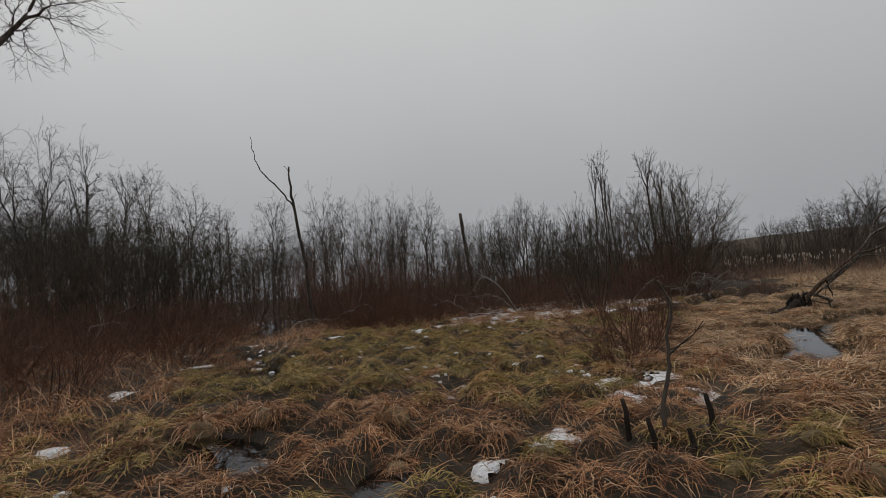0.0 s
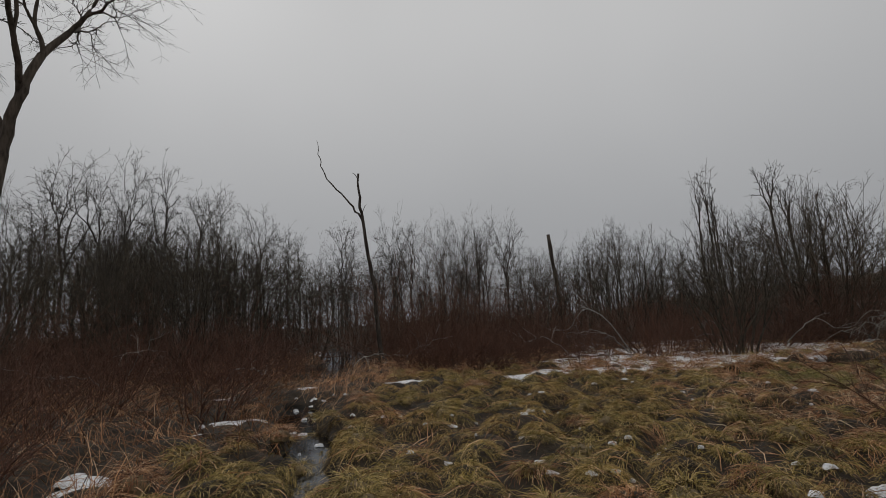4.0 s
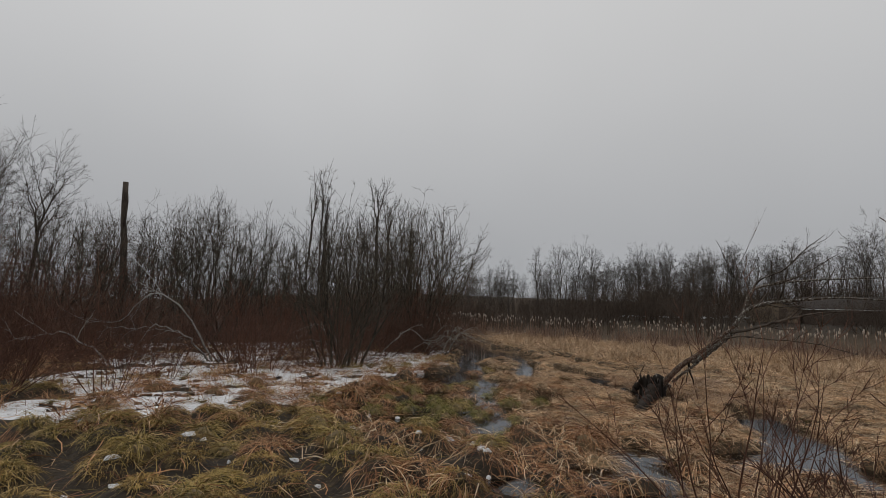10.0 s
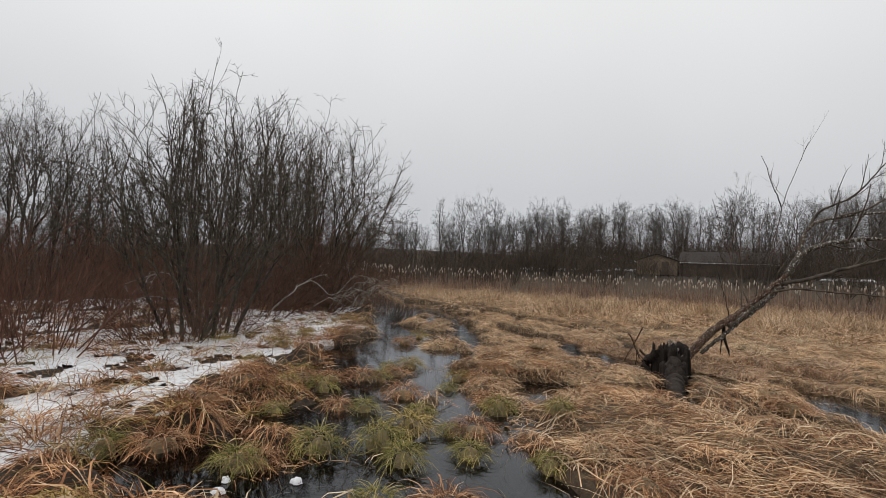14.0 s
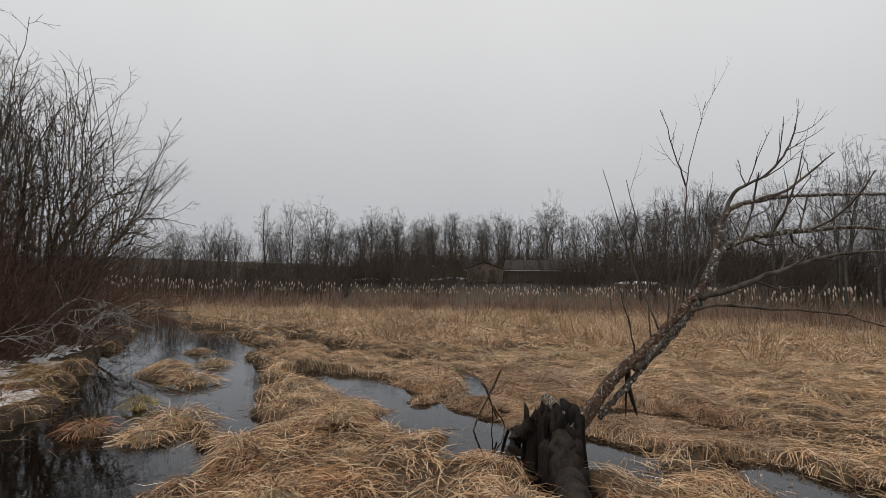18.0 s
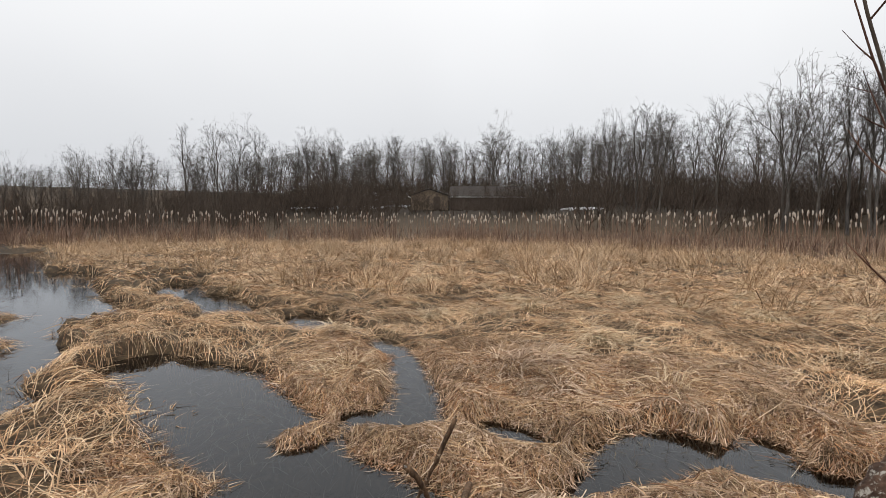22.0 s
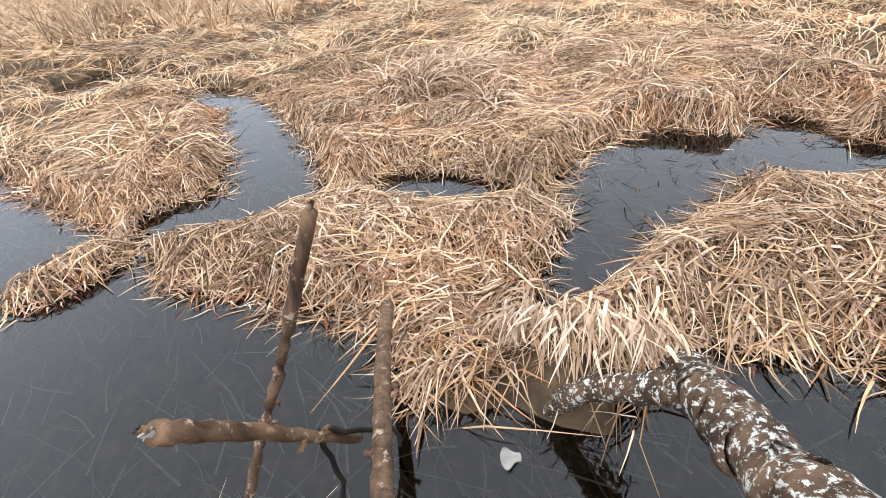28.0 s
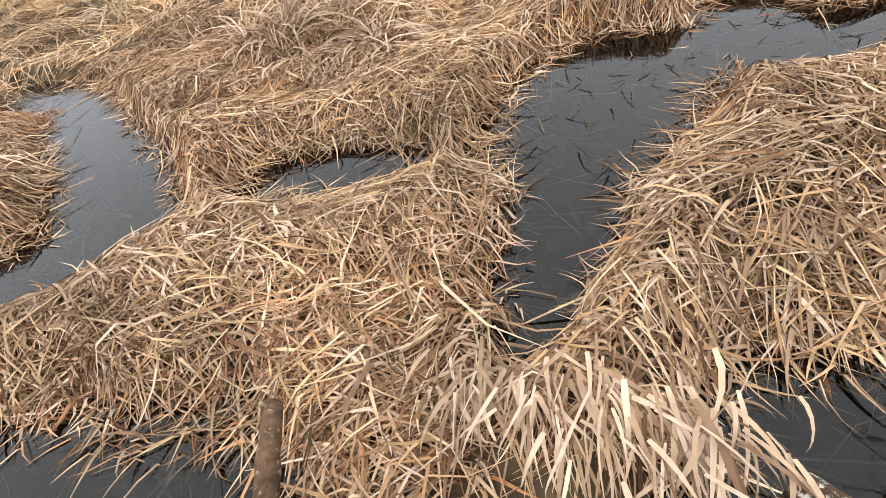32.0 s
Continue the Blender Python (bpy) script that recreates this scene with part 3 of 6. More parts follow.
def snow_cover(name, caps, a, b, c, d, level, thick, warp, cut, label):
    xs, ys = np.arange(a, b, 0.05), np.arange(c, d, 0.05)

    def inside(x, y):
        v = np.minimum(np.minimum(reach(x, y, caps, warp, 61, 1.1), 0.32), -0.08 - wet(x, y))
        holes = fbm(0.8 * x + 0.6 * y + 0.15 * np.sin(5 * y), 0.8 * y - 0.6 * x + 0.15 * np.sin(4 * x), 0.27, 3, 71)
        return v - np.maximum(0, holes - cut) * 3.5 * np.clip(v / 0.3, 0.2, 1)

    def top(x, y):
        v = inside(x, y)
        return level + thick * step(-0.05, 0.3, v) - 0.13 * step(0.06, -0.03, v) + 0.05 * (fbm(x, y, 1.3, 3, 5) - 0.5)

    me, _, _ = sheet(name, xs, ys, top, lambda x, y: inside(x, y) > -0.03)
    return tagged(put(name, me, M_snow, smooth=True), label, "snow", kind="structure")


snow_cover("snow_bank", BANK, -4.5, 14.5, 15.0, 31.0, 0.11, 0.05, 0.55, 0.57, "old melting snow lying between brown shrubs")
snow_cover("snow_patch", PATCHES, -13.5, 4.0, 3.5, 34.5, 0.10, 0.03, 0.3, 0.44, "thin patches of melting snow on grass")


# ---- grass ----
def scatter(a, b, c, d, per_m2, want):
    """Random places in a rectangle, kept by the chance that want(x, y) gives."""
    n = int((b - a) * (d - c) * per_m2)
    x, y = rng.uniform(a, b, n), rng.uniform(c, d, n)
    k = rng.random(n) < want(x, y)
    return x[k], y[k]


def swirl(x, y, seed=81):
    return 4 * np.pi * fbm(x, y, 2.4, 2, seed)


def dry(x, y):
    return (step(0.03, -0.06, wet(x, y)) + (mound(x, y) > 0.03)) * (1 - 0.75 * step(0.0, 0.1, reach(x, y, PATCHES, 0.22, 61, 1.1))) * step(0.3, 0.5, np.hypot(x - 10.05, y - 14.40))


def clear(x, y):
    """Trodden ground where the walk ends."""
    return step(0.75, 1.0, np.hypot(x - 11.0, y - 14.9))


def on_shore(x, y, way, length):
    """Shorter blades where their tips would hang over open water."""
    tx, ty = x + 0.8 * length * np.cos(way), y + 0.8 * length * np.sin(way)
    over = (wet(tx, ty) > 0.03) & (mound(tx, ty) < 0.02)
    return np.where(over & (rng.random(len(x)) < 0.93), length * 0.6, length)


def lawn(name, a, b, c, d, per_m2, want, mat, label, length=(0.3, 0.6), width=(0.006, 0.011), rise=(0.2, 1.1), bend=(0.6, 1.8), segs=3, lift=0.05, az=None, spread=0.8, shore=True, hug=0.0):
    x, y = scatter(a, b, c, d, per_m2, want)
    n = len(x)
    root = np.stack([x, y, ground_z(x, y) - 0.01], 1)
    way = (swirl(x, y) if az is None else az(x, y)) + rng.normal(0, spread, n)
    v, q = ribbons(root, way, on_shore(x, y, way, rng.uniform(*length, n)) if shore else rng.uniform(*length, n), rng.uniform(*rise, n), rng.uniform(*bend, n), rng.uniform(*width, n), segs, ground_z, lift, 0.8, hug)
    return tagged(put(name, mesh_from(name, v, q), mat), label, "grass", kind="stuff")


def downhill(x, y):
    e = 0.05
    return np.arctan2(ground_z(x, y - e) - ground_z(x, y + e), ground_z(x - e, y) - ground_z(x + e, y))


def combed(x, y):
    """The lie of the sedge on the last tussocks: long sweeps that bend with the place."""
    return 3.5 * np.pi * fbm(x, y, 1.3, 2, 83) + 0.4


def meadow(x, y):
    return dry(x, y) * (1 - np.clip(straw_zone(x, y), 0, 1)) * step(-4.6, -3.2, x) * step(19.4, 18.4, y) * step(0.22, -0.1, reach(x, y, BANK, 0.55, 61, 1.1))


def mossy(x, y):
    return step(6.0, 9.0, y + 2.5 * (fbm(x, y, 2.0, 2, 97) - 0.5))


def redzone(x, y):
    """Lodged red-brown grass between the mossy meadow and the stream."""
    return step(1.4, 3.2, x + 1.6 * (fbm(x, y, 1.8, 2, 137) - 0.5) - 0.25 * np.maximum(y - 13, 0)) * step(9.0, 10.5, y)


def near_end(x, y):
    return step(0.3, 0.42, np.hypot(x - 11.31, y - 14.94)) * step(0, 0.4, x - 11.2) * step(15.2, 14.6, x) * step(12.4, 12.8, y) * step(18.0, 17.4, y)


def field(x, y):
    belt = 41 - 0.74 * np.maximum(16 - y, 0) - 0.35 * np.maximum(y - 20, 0)
    return np.clip(straw_zone(x, y), 0, 1) * dry(x, y) * step(belt + 3, belt, x) * (0.1 + 0.9 * clear(x, y))


lawn("lodged_sedge", 11.2, 15.2, 12.4, 18.0, 3000, lambda x, y: dry(x, y) * near_end(x, y) * np.where(mound(x, y) > 0.03, 1, 0.75), M_tan, "dense flattened straw-coloured sedge over tussocks", (0.05, 0.18), (0.0035, 0.010), (-0.1, 0.5), (0.0, 0.8), 3, 0.04, downhill, 1.8, True, 0.82)
lawn("lodged_sedge", 11.2, 15.2, 12.4, 18.0, 2600, lambda x, y: dry(x, y) * near_end(x, y) * np.where(mound(x, y) > 0.03, 1, 0.7), M_sedge, "tangled brown-straw sedge combed along tussocks", (0.10, 0.28), (0.003, 0.009), (-0.1, 0.5), (0.0, 0.8), 4, 0.05, combed, 1.0, True, 0.85)
lawn("russet_sedge", 11.2, 15.2, 12.4, 18.0, 1500, lambda x, y: dry(x, y) * near_end(x, y) * step(0.38, 0.56, fbm(x, y, 0.6, 2, 131)), M_russet, "reddish dead sedge in the flattened mat", (0.08, 0.26), (0.003, 0.009), (-0.1, 0.5), (0.0, 0.8), 3, 0.045, downhill, 1.3, True, 0.8)
lawn("pale_sedge", 11.2, 15.2, 12.4, 18.0, 420, lambda x, y: dry(x, y) * near_end(x, y) * step(0.4, 0.55, fbm(x, y, 0.5, 2, 93)), M_bleached, "pale bleached sedge blades on the tussocks", (0.14, 0.30), (0.005, 0.013), (0.0, 0.6), (0.4, 1.2), 4, 0.05, combed, 0.8, True, 0.72)


def drape():
    """Broad bleached blades combed over the end of the fallen log."""
    n = 260
    f = rng.random(n)
    root = np.stack([11.80 - 0.33 * f + rng.normal(0, 0.04, n), 14.95 - 0.28 * f + rng.normal(0, 0.03, n), 0.14 + 0.23 * f + rng.uniform(-0.02, 0.03, n)], 1)
    v, q = ribbons(root, np.pi - 0.7 * (1 - f) + rng.normal(0, 0.5, n), rng.uniform(0.06, 0.15, n), rng.uniform(-0.2, 0.4, n), rng.uniform(0.8, 2.4, n), rng.uniform(0.003, 0.0095, n), 6, ground_z, 0.05, 0.6)
    return tagged(put("draped_sedge", mesh_from("draped_sedge", v, q), M_bleached), "broad bleached blades combed over the log", "grass", kind="stuff")


drape()
lawn("lodged_sedge", 2.4, 9.5, 0.5, 10.0, 190, lambda x, y: dry(x, y) * step(2.6, 4.2, x + 1.4 * (fbm(x, y, 1.6, 2, 157) - 0.5)), M_field, "tan sedge lodged beside the start of the walk", (0.2, 0.45), (0.006, 0.012), (0.0, 0.8), (0.3, 1.3), 3, 0.07, None, 0.9, True, 0.25)
lawn("lodged_sedge", 5.0, 24.0, 9.0, 24.0, 300, lambda x, y: field(x, y) * (1 - 0.9 * near_end(x, y)), M_field, "tan sedge flattened in swirls across the marsh", (0.22, 0.5), (0.005, 0.011), (0.0, 0.6), (0.2, 1.0), 3, 0.06, None, 0.8, True, 0.4)
lawn("russet_grass", 4.0, 12.0, 8.5, 19.0, 170, lambda x, y: clear(x, y) * np.clip(straw_zone(x, y), 0, 1) * dry(x, y) * step(13, 8, x), M_russet, "reddish-brown dead grass beside the stream", (0.2, 0.45), (0.005, 0.009), (0.0, 0.7), (0.4, 1.4), 3, 0.06, None, 0.9, True, 0.4)


lawn("meadow_grass", -5.0, 7.0, 2.2, 19.0, 45, lambda x, y: meadow(x, y) * (0.25 + 0.75 * mossy(x, y)), M_olive, "olive winter grass between tussocks", (0.16, 0.36), (0.005, 0.009), (0.2, 1.1), (0.6, 1.8), 3, 0.04)
lawn("russet_grass", -5.0, 8.0, 2.0, 12.0, 120, lambda x, y: dry(x, y) * (1 - 0.75 * mossy(x, y)), M_russet, "matted russet and brown dead grass", (0.2, 0.45), (0.005, 0.010), (0.0, 0.8), (0.3, 1.4), 3, 0.08)
lawn("lodged_grass", -4.6, 8.0, 7.0, 19.0, 60, lambda x, y: meadow(x, y) * (0.35 + 0.65 * redzone(x, y)), M_russet, "broken red-brown blades lodged between tufts", (0.25, 0.5), (0.008, 0.015), (0.0, 0.7), (0.2, 1.2), 3, 0.06, None, 1.2, True, 0.3)
lawn("lodged_grass", 1.8, 9.5, 10.0, 19.0, 42, lambda x, y: dry(x, y) * redzone(x, y) * step(11, 7, x), M_pale, "bleached broken blades over red-brown grass", (0.25, 0.5), (0.008, 0.014), (0.1, 0.9), (0.4, 1.4), 3, 0.08, None, 1.2, True, 0.2)
lawn("russet_grass", -15.0, -3.0, 4.0, 24.0, 100, lambda x, y: dry(x, y) * step(-3.0, -4.6, x), M_russet, "brown dead grass under the shrubs", (0.3, 0.7), (0.006, 0.011), (0.5, 1.4), (0.3, 1.6), 3, 0.08)
lawn("dark_grass", -12.0, 14.0, 16.5, 30.0, 34, lambda x, y: dry(x, y) * (1 - np.clip(straw_zone(x, y), 0, 1)), M_russet, "thin brown grass standing through snow", (0.15, 0.4), (0.005, 0.009), (0.8, 1.5), (0.0, 1.0), 2, 0.03)
lawn("russet_grass", -10.0, 6.5, -5.0, 2.6, 46, dry, M_russet, "russet dead grass behind the start", (0.3, 0.55), (0.008, 0.014), (0.1, 0.9), (0.5, 1.6), 3, 0.08)
lawn("lodged_sedge", 6.0, 26.0, -5.0, 9.5, 55, lambda x, y: dry(x, y) * step(5.0, 8.5, x), M_field, "tan sedge on the marsh beside the walk", (0.35, 0.6), (0.012, 0.02), (0.0, 0.7), (0.3, 1.3), 3, 0.08)
lawn("drowned_grass", 4.0, 15.5, 12.0, 25.0, 30, lambda x, y: clear(x, y) * step(-0.05, 0.1, wet(x, y)) * (0.12 + 0.88 * step(0.5, 0.62, fbm(x, y, 0.8, 2, 151))) * step(14, 9, x), M_wetgrass, "dark grass blades poking out of water", (0.22, 0.42), (0.004, 0.008), (0.2, 1.4), (0.2, 1.8), 3, 0.03, None, 1.5, False)


def sunken():
    x, y = scatter(10.8, 14.6, 12.6, 18.5, 150, lambda x, y: step(-0.02, 0.08, wet(x, y)))
    n = len(x)
    root = np.stack([x, y, WL - rng.uniform(0.015, 0.06, n)], 1)
    v, q = ribbons(root, 0.6 + rng.normal(0, 0.6, n), rng.uniform(0.12, 0.3, n), np.zeros(n), np.zeros(n), rng.uniform(0.004, 0.010, n), 2, None, 0.0)
    return tagged(put("sunken_grass", mesh_from("sunken_grass", v, q), M_sunk), "pale grass blades lying under the water", "grass", kind="stuff")


sunken()


def tussock_mesh(name, blades, radius, height, length, width, mat, fringe=0.8):
    """A clump whose blades fountain out and droop all round."""
    r = radius * np.sqrt(rng.random(blades)) * 0.7
    a = rng.uniform(0, 2 * np.pi, blades)
    root = np.stack([r * np.cos(a), r * np.sin(a), height * (1 - (r / radius) ** 2) - 0.04], 1)
    rise = 0.95 - 1.0 * r / radius * fringe + rng.normal(0, 0.18, blades)
    v, q = ribbons(root, a + rng.normal(0, 0.9, blades), rng.uniform(0.4, 1.0, blades) * length, rise, rng.uniform(1.4, 2.7, blades), rng.uniform(0.7, 1.2, blades) * width, 4, lambda x, y: 0 * x - 0.04, 0.03)
    core = bmesh.new()
    bmesh.ops.create_icosphere(core, subdivisions=2, radius=1.0)
    for w in core.verts:
        w.co = Vector((w.co.x * radius * 0.5, w.co.y * radius * 0.5, w.co.z * height * 0.6)) + Vector(rng.normal(0, 0.012, 3))
    mound_me = bpy.data.meshes.new("root_mound")
    core.to_mesh(mound_me)
    core.free()
    mound_me.materials.append(M_wetgrass)
    me = mesh_from(name, v, q)
    me.materials.append(mat)
    return mound_me, me


def clumps(name, x, y, each, radius, height, length, width, mat, label, segs=3, lie=1.0, hug=0.0):
    """Many tufts in one mesh: blades that fountain out of each and droop."""
    n = len(x)
    size = np.repeat(rng.uniform(0.65, 1.35, n), each)
    cx, cy = np.repeat(x, each), np.repeat(y, each)
    a = rng.uniform(0, 2 * np.pi, n * each)
    flow = np.repeat(swirl(x, y), each)
    f = np.sqrt(rng.random(n * each))
    r = radius * size * f * 0.8
    px, py = cx + r * np.cos(a), cy + r * np.sin(a)
    root = np.stack([px, py, ground_z(px, py) + height * size * (1 - f * f) - 0.03], 1)
    rise = 1.3 - 1.0 * f * lie + rng.normal(0, 0.15, n * each)
    way = a + 0.8 * np.sin(flow - a) + rng.normal(0, 0.8, n * each)
    v, q = ribbons(root, way, on_shore(px, py, way, rng.uniform(0.6, 1.15, n * each) * length * size), rise, rng.uniform(1.1, 2.5, n * each) * lie, rng.uniform(0.7, 1.25, n * each) * width, segs, ground_z, 0.04, 0.5, hug)
    return tagged(put(name, mesh_from(name, v, q), mat), label, "grass", kind="stuff")


def tufts(name, size, seed, a, b, c, d, want, each, radius, height, length, width, mat, label, segs=3, lie=1.0, hug=0.0):
    """Tufts that sit on the domes of the ground."""
    x, y = dome_centres(a, b, c, d, size, seed)
    k = rng.random(len(x)) < want(x, y)
    return clumps(name, x[k], y[k], each, radius, height, length, width, mat, label, segs, lie, hug)


def near_side(x, y):
    return step(19.5, 18.5, x + 0.3 * (y - 15))


def reddish(x, y):
    return step(10.5, 7.5, x + 2.0 * (fbm(x, y, 2.0, 2, 133) - 0.5))


def upright(x, y):
    return step(0.38, 0.55, fbm(x, y, 3.0, 2, 95) + 0.010 * (x - 22))


tufts("sedge_tufts", *LARGE, 5.0, 21.0, 8.0, 27.0, lambda x, y: field(x, y) * near_side(x, y) * (1 - near_end(x, y)) * (1 - 0.75 * reddish(x, y)), 200, 0.42, 0.04, 0.34, 0.0075, M_field, "tan drooping sedge tufts on the marsh", 3, 1.25, 0.3)
tufts("sedge_tufts", *LARGE, 17.0, 46.0, -12.0, 48.0, lambda x, y: field(x, y) * (1 - near_side(x, y)), 60, 0.42, 0.08, 0.46, 0.020, M_field, "field of tan sedge tufts", 3, 1.15, 0.2)
x, y = scatter(18.0, 46.0, -12.0, 48.0, 1.0, lambda x, y: field(x, y) * upright(x, y))
clumps("reed_tufts", x, y, 48, 0.40, 0.08, 0.74, 0.012, M_reed, "broken standing reeds in the marsh field", 3, 0.36)
x, y = scatter(13.4, 24.0, 9.0, 24.0, 0.5, lambda x, y: field(x, y) * step(0.45, 0.6, fbm(x, y, 1.6, 2, 91)))
clumps("pale_tufts", x, y, 120, 0.28, 0.10, 0.46, 0.008, M_pale, "pale combed sedge tufts on the marsh", 4)


def streaky(x, y, seed):
    return step(0.42, 0.58, fbm(x, y, 1.4, 2, seed))


tufts("sedge_tufts", *LARGE, 2.8, 9.0, 1.0, 9.5, lambda x, y: dry(x, y) * step(3.0, 4.4, x), 150, 0.36, 0.04, 0.34, 0.009, M_field, "tan drooping sedge tufts near wet hollows", 3, 1.1, 0.3)
tufts("russet_tufts", *LARGE, 1.5, 12.0, 7.0, 17.5, lambda x, y: clear(x, y) * dry(x, y) * reddish(x, y) * np.clip(straw_zone(x, y) + 0.2, 0, 1), 180, 0.36, 0.03, 0.32, 0.0075, M_russet, "reddish-brown lodged grass beside the meadow", 3, 1.2, 0.45)
tufts("meadow_tufts", *SMALL, -4.6, 6.5, 6.0, 19.2, lambda x, y: meadow(x, y) * mossy(x, y) * (1 - 0.8 * streaky(x, y, 121)) * (1 - 0.8 * redzone(x, y)), 380, 0.25, 0.03, 0.15, 0.006, M_olive, "mossy olive grass tufts", 3, 0.9, 0.45)
tufts("meadow_tufts", *SMALL, -4.6, 6.5, 6.0, 19.2, lambda x, y: meadow(x, y) * mossy(x, y) * streaky(x, y, 121) * (1 - 0.8 * redzone(x, y)), 300, 0.25, 0.03, 0.18, 0.006, M_straw, "yellowed dead grass tufts in the meadow", 3, 1.0, 0.4)
tufts("russet_tufts", *SMALL, 0.5, 7.5, 9.0, 19.2, lambda x, y: meadow(x, y) * redzone(x, y), 200, 0.27, 0.02, 0.26, 0.007, M_russet, "red-brown lodged grass tufts", 3, 1.1, 0.45)
tufts("russet_tufts", *SMALL, -5.0, 8.0, 2.0, 12.0, lambda x, y: dry(x, y) * (1 - 0.85 * mossy(x, y)) * (1 - 0.5 * streaky(x, y, 123)), 200, 0.26, 0.03, 0.26, 0.007, M_russet, "russet dead grass tufts", 3, 1.0, 0.25)
tufts("green_tufts", *SMALL, -5.0, 6.0, 2.5, 8.5, lambda x, y: dry(x, y) * (1 - mossy(x, y)) * streaky(x, y, 123), 170, 0.26, 0.04, 0.22, 0.008, M_olive, "dull green grass tufts beside wet ground", 3, 1.0, 0.3)
x, y = scatter(-5.5, 11.5, 15.2, 27.0, 2.0, lambda x, y: dry(x, y) * (1 - np.clip(straw_zone(x, y), 0, 1)))
clumps("russet_tufts", x, y, 80, 0.17, 0.10, 0.34, 0.009, M_russet, "russet grass tufts poking through snow", 3, 0.85)
x, y = scatter(-5.5, 11.5, 16.2, 27.0, 1.3, lambda x, y: dry(x, y) * (1 - np.clip(straw_zone(x, y), 0, 1)))
clumps("olive_tufts", x, y, 90, 0.20, 0.08, 0.26, 0.008, M_olive, "olive grass tufts in the old snow", 3, 0.95)


KINDS = {
    "olive": ([tussock_mesh("tussock", 230, 0.22, 0.19, 0.30, 0.007, M_olive) for _ in range(4)], "mossy olive-green grass tussock on the wet meadow"),
    "green": ([tussock_mesh("tussock", 240, 0.19, 0.21, 0.28, 0.006, M_green) for _ in range(3)], "green-tinged sedge tussock standing in water"),
    "tan": ([tussock_mesh("tussock", 300, 0.32, 0.13, 0.34, 0.007, M_field) for _ in range(4)], "tan dead sedge tussock with drooping blades"),
    "russet": ([tussock_mesh("tussock", 280, 0.24, 0.18, 0.32, 0.0065, M_russet) for _ in range(3)], "russet dead grass tussock on marsh ground"),
    "pale": ([tussock_mesh("tussock", 260, 0.36, 0.16, 0.42, 0.009, M_pale) for _ in range(3)], "pale straw sedge tussock with combed blades"),
}


def tussock(kind, x, y, size):
    meshes, label = KINDS[kind]
    root_me, blade_me = meshes[int(rng.integers(len(meshes)))]
    ob = new("tussock", root_me)
    tagged(new("blade_tuft", blade_me), kind="stuff").parent = ob
    z = max(float(ground_z(x, y)), WL - 0.02)
    ob.matrix_world = pose(x, y, z, 0, 0, float(rng.uniform(0, 360))) @ Matrix.Diagonal((size, size, size * float(rng.uniform(0.8, 1.15)), 1))
    return tagged(ob, label, "tussock", "tussocks of the marsh")


def spread_tussocks(kind, a, b, c, d, count, gap, want, sizes=(0.7, 1.25)):
    placed, tries = [], 0
    while len(placed) < count and tries < count * 40:
        tries += 1
        x, y = float(rng.uniform(a, b)), float(rng.uniform(c, d))
        if math.hypot(x - 10.9, y - 14.95) < 1.1 or rng.random() > float(want(np.array([x]), np.array([y]))[0]) or any((x - u) ** 2 + (y - w) ** 2 < gap * gap for u, w in placed):
            continue
        placed.append((x, y))
        tussock(kind, x, y, float(rng.uniform(*sizes)))


spread_tussocks("olive", -4.0, 5.5, 7.5, 16.8, 46, 0.6, lambda x, y: meadow(x, y) * mossy(x, y))
spread_tussocks("olive", -4.0, 5.0, 3.0, 8.0, 16, 0.5, lambda x, y: meadow(x, y))
spread_tussocks("russet", -4.0, 7.5, 2.6, 15.0, 34, 0.6, lambda x, y: dry(x, y) * (1 - 0.6 * mossy(x, y)))
spread_tussocks("green", 3.4, 8.0, 13.2, 18.5, 13, 0.8, lambda x, y: step(-0.5, 0.0, wet(x, y)), (0.6, 1.0))
spread_tussocks("russet", 4.0, 9.5, 12.5, 17.5, 12, 0.8, lambda x, y: step(-0.8, 0.0, wet(x, y)), (0.7, 1.1))
spread_tussocks("tan", 5.0, 11.0, 9.0, 20.0, 30, 0.7, lambda x, y: field(x, y) * step(0.3, 0.0, near_end(x, y)))
spread_tussocks("tan", 11.0, 24.0, 17.0, 25.0, 14, 0.9, lambda x, y: field(x, y) * step(-0.9, -1.6, wet(x, y)), (0.8, 1.2))
spread_tussocks("pale", 14.8, 20.0, 10.5, 19.0, 12, 0.9, lambda x, y: field(x, y) * (1 - near_end(x, y)), (0.8, 1.3))
